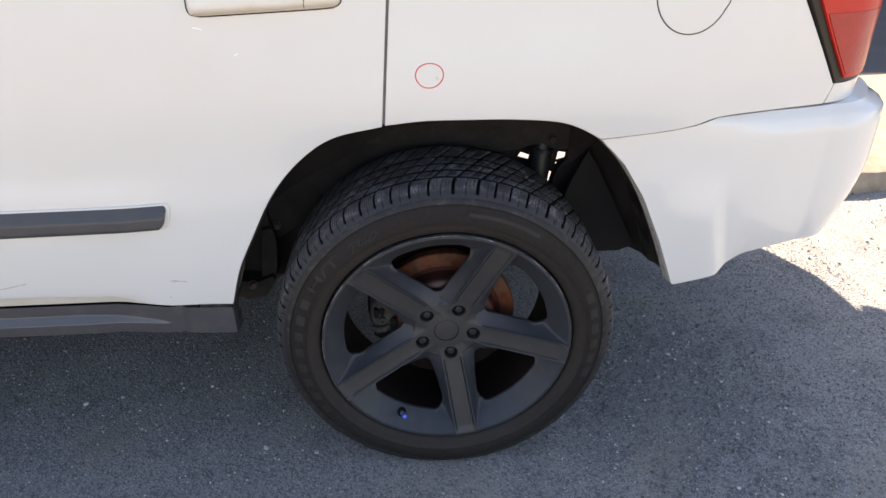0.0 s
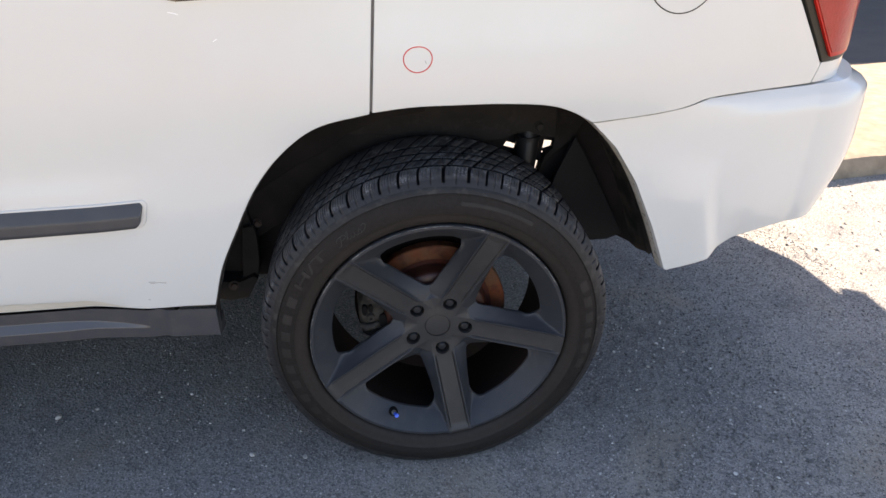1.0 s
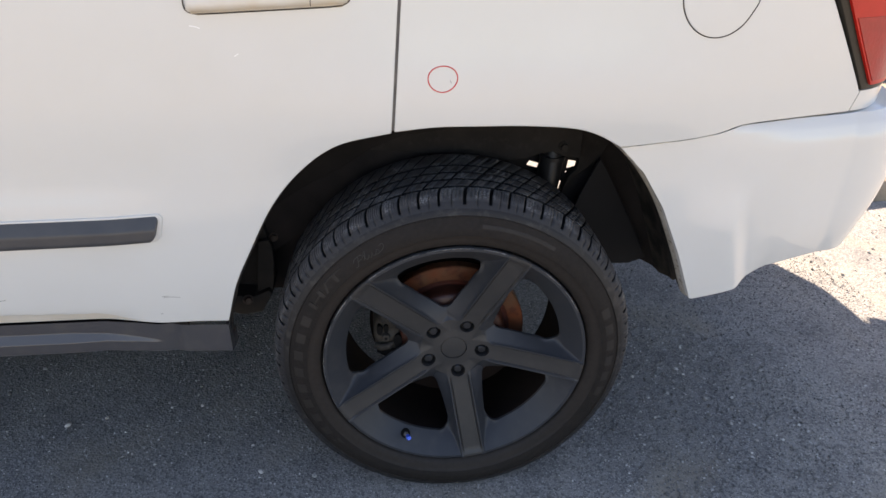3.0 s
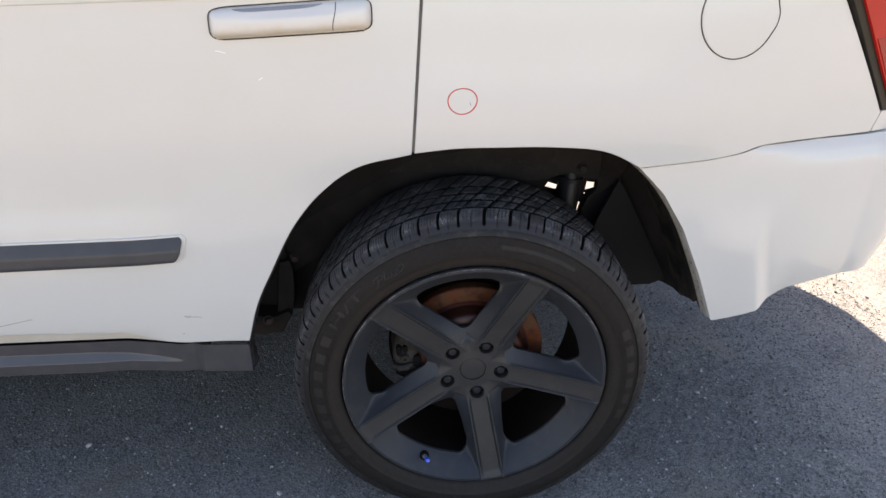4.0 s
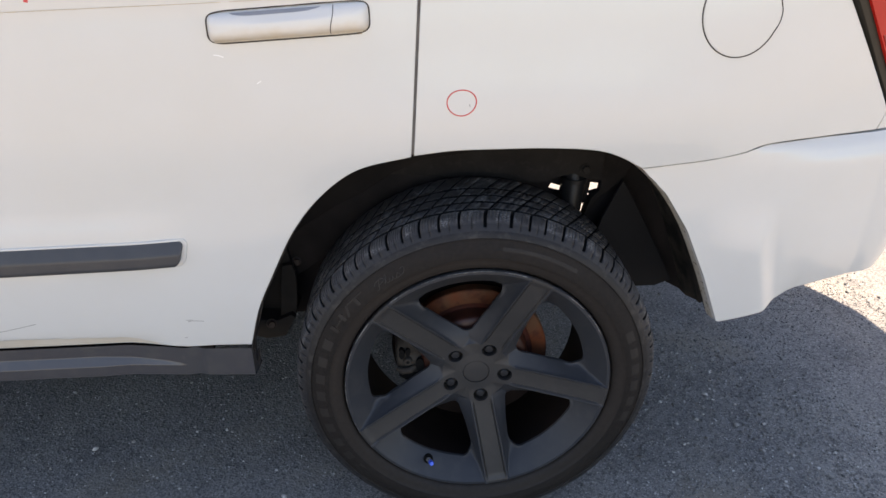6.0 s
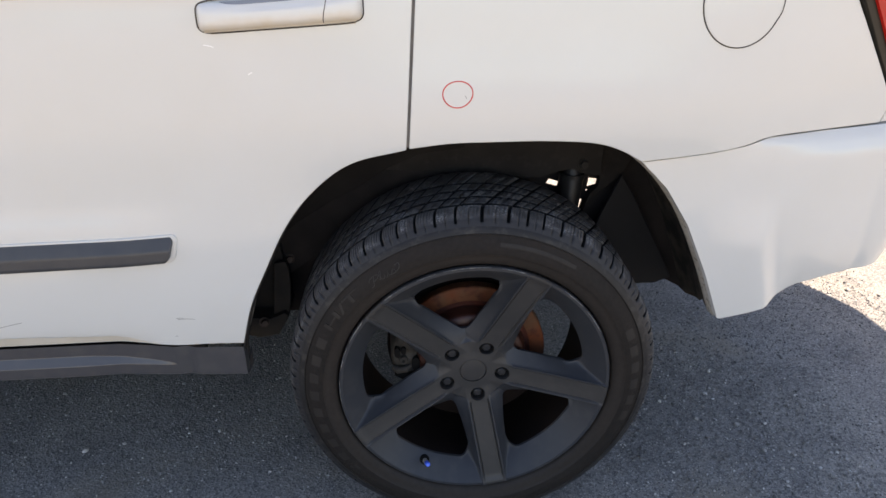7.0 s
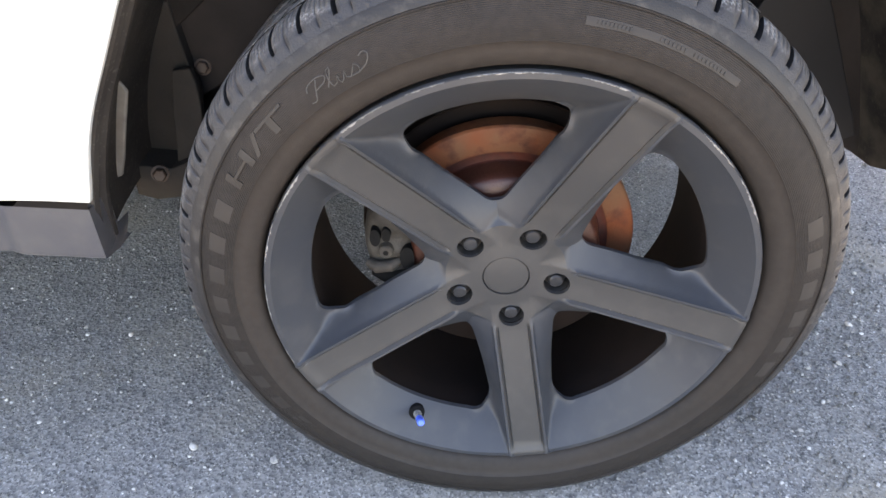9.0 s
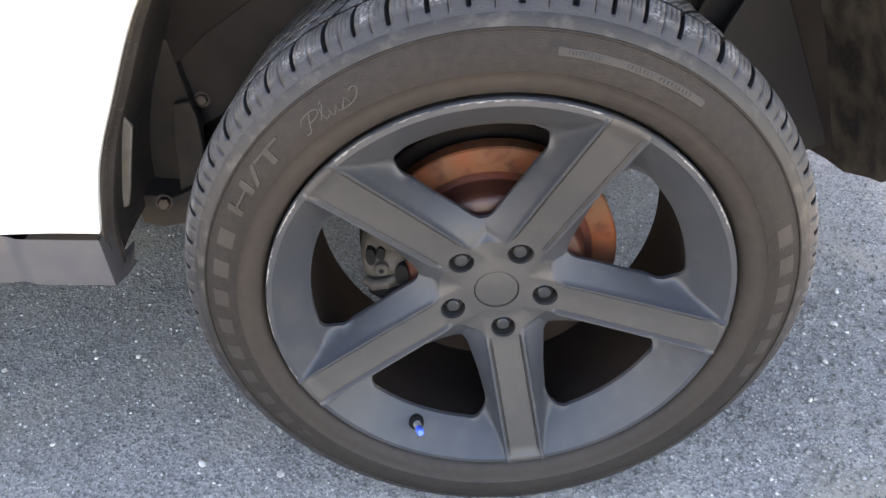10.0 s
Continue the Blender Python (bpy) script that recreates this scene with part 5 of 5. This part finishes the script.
_y.inputs["B"].default_value = (0.60, 0.47, 0.30, 1)
_t.links.new(_p.inputs["Base Color"].links[0].from_socket, _y.inputs["A"])
_t.links.new(_r.outputs[0], _y.inputs["Factor"])
_t.links.new(_y.outputs["Result"], _p.inputs["Base Color"])
handle = part("door_handle", lozenge(-0.442, -0.184, 1.066, 1.112, 1.079, 1.1265, 0.0165, nx=60, nz=22, power=3.4, shape=scoop), HANDLE_PAINT, door, "white pull handle")


def on_handle(u, v, out=0.0):
    x = -0.313 + 0.129 * u
    z = 1.0959 + 0.0068 * u + v * 0.0235
    h = max(0, 1 - abs(v) ** 3.4) ** 0.6 * max(0, 1 - abs(u) ** 16) ** 0.6
    return x, side_y(x, z) - 0.0006 - 0.0165 * h * scoop(u, v) - out, z


# Thin grey patch over the scoop: the recess's shade as colour.
rows = []
for i in range(25):
    u = -0.70 + 1.12 * i / 24
    thick = 0.24 * max(0, 1 - abs((u + 0.14) / 0.57) ** 4) ** 0.8
    rows.append([on_handle(u, 0.93 - thick + thick * k / 3, 0.0003) for k in range(4)])
part("grip_shade", grid(rows), GRIP, handle, "grey patch painting the shade of the grip recess")
outline("handle_gap", -0.4445, -0.1815, 1.064, 1.114, 1.077, 1.1285, 0.0013, SEAM_DARK, door, "dark gap round the handle")
bm = bmesh.new()
tube(bm, [on_handle(0.555 + 0.025 * math.sin(v * 2.0), v, -0.0002) for v in np.linspace(-0.86, 0.93, 18)], 0.0008, 6)
part("handle_joint", bm, SEAM_DARK, door, "dark joint in the handle")
# rubbing strip: a white raised surround and its grey insert
def strip_surround():
    rows = []
    for j in range(13):
        v = j / 12
        e = abs(2 * v - 1)
        row = []
        for i in range(71):
            x1 = -0.5415 - 0.014 * (1 - v) - 0.009 * max(0, (e - 0.45) / 0.55) ** 2.5
            x = -1.25 + (x1 + 1.25) * (i / 70) ** 0.7
            lo, hi = np.interp(x, [-1.25, -0.55], [0.6465, 0.6620]), np.interp(x, [-1.25, -0.55], [0.7070, 0.7185])
            z = lo + (hi - lo) * v
            row.append((x, side_y(x, z) - 0.0028, z))
        rows.append(row)
    return bevelled(part("rubbing_strip", thicken(grid(rows), (0, 0.006, 0)), PAINT, door, "white raised strip surround"), 0.0016)


strip_surround()


def strip_insert():
    rows = []
    for j in range(17):
        v = j / 16
        row = []
        for i in range(71):
            e = abs(2 * v - 1)
            x1 = -0.5495 - 0.015 * (1 - v) - 0.007 * max(0, (e - 0.45) / 0.55) ** 2.5
            x = -1.25 + (x1 + 1.25) * (i / 70) ** 0.7
            lo, hi = np.interp(x, [-1.25, -0.55], [0.6505, 0.6660]), np.interp(x, [-1.25, -0.55], [0.7035, 0.7145])
            z = lo + (hi - lo) * v
            out = 0.0150 - 0.0120 * max(0.0, (v - 0.52) / 0.48) - 0.003 * step(0.12, 0.0, v)
            row.append((x, side_y(x, z) - out, z))
        rows.append(row)
    return bevelled(part("insert", thicken(grid(rows), (0, 0.012, 0)), INSERT, door, "dark grey strip insert"), 0.0012)


strip_insert()


def ring_on_side(name, cx, cz, rx, rz, r, material, parent, label, wob=0.0, n=64):
    bm = bmesh.new()
    pts = []
    for i in range(n + 1):
        a = i * math.tau / n
        k = 1 + wob * math.sin(2 * a + 1) + wob * 0.6 * math.sin(3 * a)
        x, z = cx + rx * k * math.cos(a), cz + rz * k * math.sin(a)
        pts.append((x, side_y(x, z) - 0.0002, z))
    tube(bm, pts, r, 6, caps=False)
    return part(name, bm, material, parent, label)


bm = bmesh.new()
pts, rad = [], []
for i in range(97):
    a = i * math.tau / 96
    inside = math.exp(-((((a + 0.13 + math.pi) % math.tau) - math.pi) / 0.26) ** 4)
    x, z = 0.437 + (0.0685 + 0.0030 * inside) * math.cos(a), 1.095 + 0.0725 * math.sin(a)
    pts.append((x, side_y(x, z) - 0.0002, z))
    rad.append(0.0011 - 0.0002 * inside)
tube(bm, pts, rad, 6, caps=False)
part("fuel_door_gap", bm, SEAM_DARK, quarter, "dark gap round the fuel door")
bm = bmesh.new()
rows = []
for k in range(9):
    r = k / 8
    rows.append([(0.437 + 0.0665 * r * math.cos(a), side_y(0.437 + 0.0665 * r * math.cos(a), 1.095 + 0.0705 * r * math.sin(a)) - 0.0008 - 0.0012 * (1 - r * r), 1.095 + 0.0705 * r * math.sin(a)) for a in np.linspace(0, math.tau, 60, endpoint=False)])
part("fuel_door", grid(rows, closed=True), PAINT, quarter, "round white fuel filler door")
ring_on_side("crayon_ring", -0.0330, 0.9604, 0.0245, 0.0222, 0.0010, CRAYON, quarter, "red crayon circle", 0.03)


def stroke(name, pts, r, material, parent, label):
    bm = bmesh.new()
    tube(bm, [(x, side_y(x, z) - 0.0001, z) for x, z in catmull(pts, 24)], r, 8)
    for v in bm.verts:
        flat = side_y(v.co.x, v.co.z) - 0.0001
        v.co.y = flat + (v.co.y - flat) * 0.2
    return part(name, bm, material, parent, label)


stroke("crayon_stroke", [(-0.79, 1.185), (-0.775, 1.155), (-0.765, 1.144), (-0.752, 1.149), (-0.746, 1.17), (-0.752, 1.19)], 0.0034, CRAYON, door, "red crayon stroke")
stroke("crayon_stroke", [(-0.708, 1.195), (-0.712, 1.165), (-0.717, 1.135)], 0.0034, CRAYON, door, "red crayon stroke")
stroke("crayon_stroke", [(-0.690, 1.152), (-0.678, 1.146), (-0.656, 1.150), (-0.640, 1.166), (-0.648, 1.183), (-0.678, 1.183), (-0.673, 1.195)], 0.0034, CRAYON, door, "red crayon stroke")
stroke("crayon_stroke", [(-0.643, 1.186), (-0.636, 1.164), (-0.618, 1.152), (-0.593, 1.154), (-0.576, 1.171), (-0.578, 1.19)], 0.0034, CRAYON, door, "red crayon stroke")


for k, line in enumerate((
        [(-0.960, 0.530), (-0.930, 0.533), (-0.896, 0.540), (-0.864, 0.547)], [(-0.575, 0.5365), (-0.56, 0.5365), (-0.545, 0.534)], [(-0.578, 0.5395), (-0.565, 0.539)],
        [(-0.588, 0.498), (-0.583, 0.4975)], [(-0.440, 1.048), (-0.431, 1.0465), (-0.424, 1.044)], [(-0.375, 1.000), (-0.368, 1.004)])):
    stroke("scratch_mark", line, 0.0004 if k < 4 else 0.0009, SCRATCH if k < 4 else CHIP, door, "dark scuff" if k < 4 else "pale chip in the paint")
stroke("scratch_mark", [(-0.0205, 0.9584), (-0.0185, 0.9534)], 0.0004, SCRATCH, quarter, "small scratch in the crayon ring")
stroke("fuel_door_notch", [(0.486, 1.086), (0.494, 1.0835), (0.501, 1.082)], 0.0010, DIRT, quarter, "beige smear in the fuel door notch")
FILM = mat("road_film", (0.60, 0.555, 0.47), 0.6, second=(0.66, 0.63, 0.56), scale=18, amount=0.8)
DIRT_PALE = mat("pale_dirt", (0.58, 0.50, 0.38), 0.9, second=(0.68, 0.62, 0.52), scale=60, amount=0.7)
# tan film of road dirt along the door's lower edge
rows = [[], [], []]
for i in range(81):
    x = -1.24 + 0.62 * i / 80
    low_z = float(np.interp(x, [-1.25, -0.95, -0.70, -0.64, -0.582], [0.4835, 0.485, 0.488, 0.482, 0.473])) + 0.003
    high = (0.018 + 0.008 * noise.noise((x * 5, 0, 2)) + 0.002 * noise.noise((x * 40, 0, 7))) * step(-0.625, -0.70, x) + 0.0005
    for k, row in enumerate(rows):
        z = low_z + high * k / 2
        row.append((x, side_y(x, z) - 0.0004, z))
part("dirt_film", grid(rows), FILM, door, "tan film of road dirt along the lower edge")
# brown dirt line along the crease and under the handle
stroke("dirt_line", [(-1.2, 1.1100), (-0.9, 1.1172), (-0.65, 1.1232), (-0.46, 1.1278), (-0.30, 1.1325), (-0.13, 1.138)], 0.0005, DIRT_PALE, door, "thin brown dirt line along the crease")
stroke("dirt_line", [(-0.425, 1.0652), (-0.35, 1.0688), (-0.25, 1.0738), (-0.195, 1.0768)], 0.0012, DIRT, door, "brown dirt under the handle")

STAIN = mat("faint_stain", (0.66, 0.585, 0.47), 0.6, second=(0.72, 0.65, 0.55), scale=40, amount=0.7)
rows = []
for k in range(3):
    rows.append([on_handle(-0.93 + 1.86 * i / 40, -0.965 + 0.06 * k + 0.02 * noise.noise((i * 0.4, k, 0)), 0.0003) for i in range(41)])
part("handle_stain", grid(rows), STAIN, handle, "brownish water stain under the handle")

# ---------------------------------------------------------------- the rest of the car's shell
def mirrored(ob, name, label=""):
    me = ob.data.copy()
    for v in me.vertices:
        v.co.y = 1.72 - v.co.y
    me.flip_normals()
    o = new(name, me)
    o.parent = car
    for m in ob.modifiers:
        bevelled(o, 0.0018)
    return tagged(o, label=label)


mirrored(liner, "arch_liner", "black plastic wheel arch liner")
mirrored(housing, "wheel_housing", "dark inner wheel housing")
mirrored(door, "rear_door", "white rear door")
mirrored(quarter, "quarter_panel", "white rear quarter panel")
# front door, wing
fl = even([(-2.12, 0.48), (-1.255, 0.4835)], 20)
front_door = panel("front_door", fl, [(x, BELT) for x in np.linspace(-2.02, -1.255, 21)], 10, "white front door")
FA = 2.78
fw = [(-3.45, 0.48), (-3.30, 0.48)] + [(x - FA, z) for x, z in ARCH[1:-1]] + [(-2.29, 0.48), (-2.125, 0.48)]
wing = panel("front_wing", fw, [(x, 1.02 + 0.12 * (x + 3.45) / 1.33) for x in np.linspace(-3.45, -2.03, len(fw))], 8, "white front wing")
mirrored(front_door, "front_door", "white front door")
mirrored(wing, "front_wing", "white front wing")


# roof, windows and bonnet as plain closing skins
low_ring = [(-2.05, 1.16), (-1.25, 1.2), (0.0, 1.2), (0.60, 1.2), (0.86, 1.2)]
high_ring = [(-1.25, 1.60), (-0.95, 1.66), (0.0, 1.67), (0.45, 1.66), (0.66, 1.63)]


def ring_at(k):
    pts = []
    for (xa, za), (xb, zb) in zip(low_ring, high_ring):
        pts.append((xa + (xb - xa) * k, -0.025 + 0.17 * k, za + (zb - za) * k))
    back = [(x, 1.72 - y, z) for x, y, z in reversed(pts)]
    return pts + back


bm = grid([ring_at(k / 6) for k in range(7)], closed=True)
part("windows", bm, GLASS, car, "dark tinted side and rear windows", smooth=False)
rr = ring_at(1.0)
roof_rows = []
for i in range(5):
    a, b = Vector(rr[i]), Vector(rr[9 - i])
    roof_rows.append([tuple(a.lerp(b, t / 10) + Vector((0, 0, 0.05 * math.sin(t / 10 * math.pi)))) for t in range(11)])
part("roof", thicken(grid(roof_rows), (0, 0, -0.02)), PAINT, car, "white roof")
for i in range(5):
    for side in (0, 1):
        a, b = Vector(ring_at(0)[i]), Vector(ring_at(1)[i])
        if side:
            a.y, b.y = 1.72 - a.y, 1.72 - b.y
        bm = bmesh.new()
        tube(bm, [a, b], 0.035, 8)
        part("pillar", bm, PAINT, car)
bm = grid([[(-3.55 + 1.5 * i / 8, 0.0 + 1.72 * j / 10, 1.02 + 0.14 * (i / 8) ** 0.8 + 0.03 * math.sin(j / 10 * math.pi) - (0.06 if i == 0 else 0)) for j in range(11)] for i in range(9)])
part("bonnet", thicken(bm, (0, 0, -0.02)), PAINT, car, "white bonnet")
bm = grid([[(-3.55 - 0.12 * math.sin(j / 10 * math.pi) - 0.04 * math.sin(i / 5 * math.pi), 1.72 * j / 10, 0.35 + 0.62 * i / 5) for j in range(11)] for i in range(6)])
part("front_bumper", thicken(bm, (0.02, 0, 0)), PAINT, car, "white front bumper")
bm = grid([[(0.894 - 0.03 * (z > 1.19) + 0.012 * math.sin(j / 10 * math.pi), 0.150 + 1.42 * j / 10, z) for j in range(11)] for z in (0.66, 0.8, 0.9, 1.0, 1.1, 1.2)])
part("tailgate", thicken(bm, (-0.02, 0, 0)), PAINT, car, "white tailgate")
# inner skin behind the shut lines
bm = bmesh.new()
box(bm, -2.1, -0.50, 0.0, 0.02, 0.46, 1.18)
box(bm, -0.50, 0.78, 0.045, 0.06, 0.90, 1.18)
box(bm, 0.56, 0.86, 0.10, 0.13, 0.60, 0.92)
part("inner_skin", bm, UNDER, car, "dark inner body skin", smooth=False)
for dx, mir in ((-FA, False), (-FA, True), (0, True)):
    e = new("wheel")
    e.parent = car
    src = [o for o in wheel.children if o.name.split(".")[0] in ("tyre", "barrel", "tread", "bead_band", "shoulder_band")] + [wheel]
    for o in src:
        c = new(o.name.split(".")[0] if o is not wheel else "wheel_face", o.data)
        c.parent = e
    e.matrix_basis = pose(dx, 1.72 if mir else 0, 0) @ Matrix.Diagonal((1, -1 if mir else 1, 1, 1))
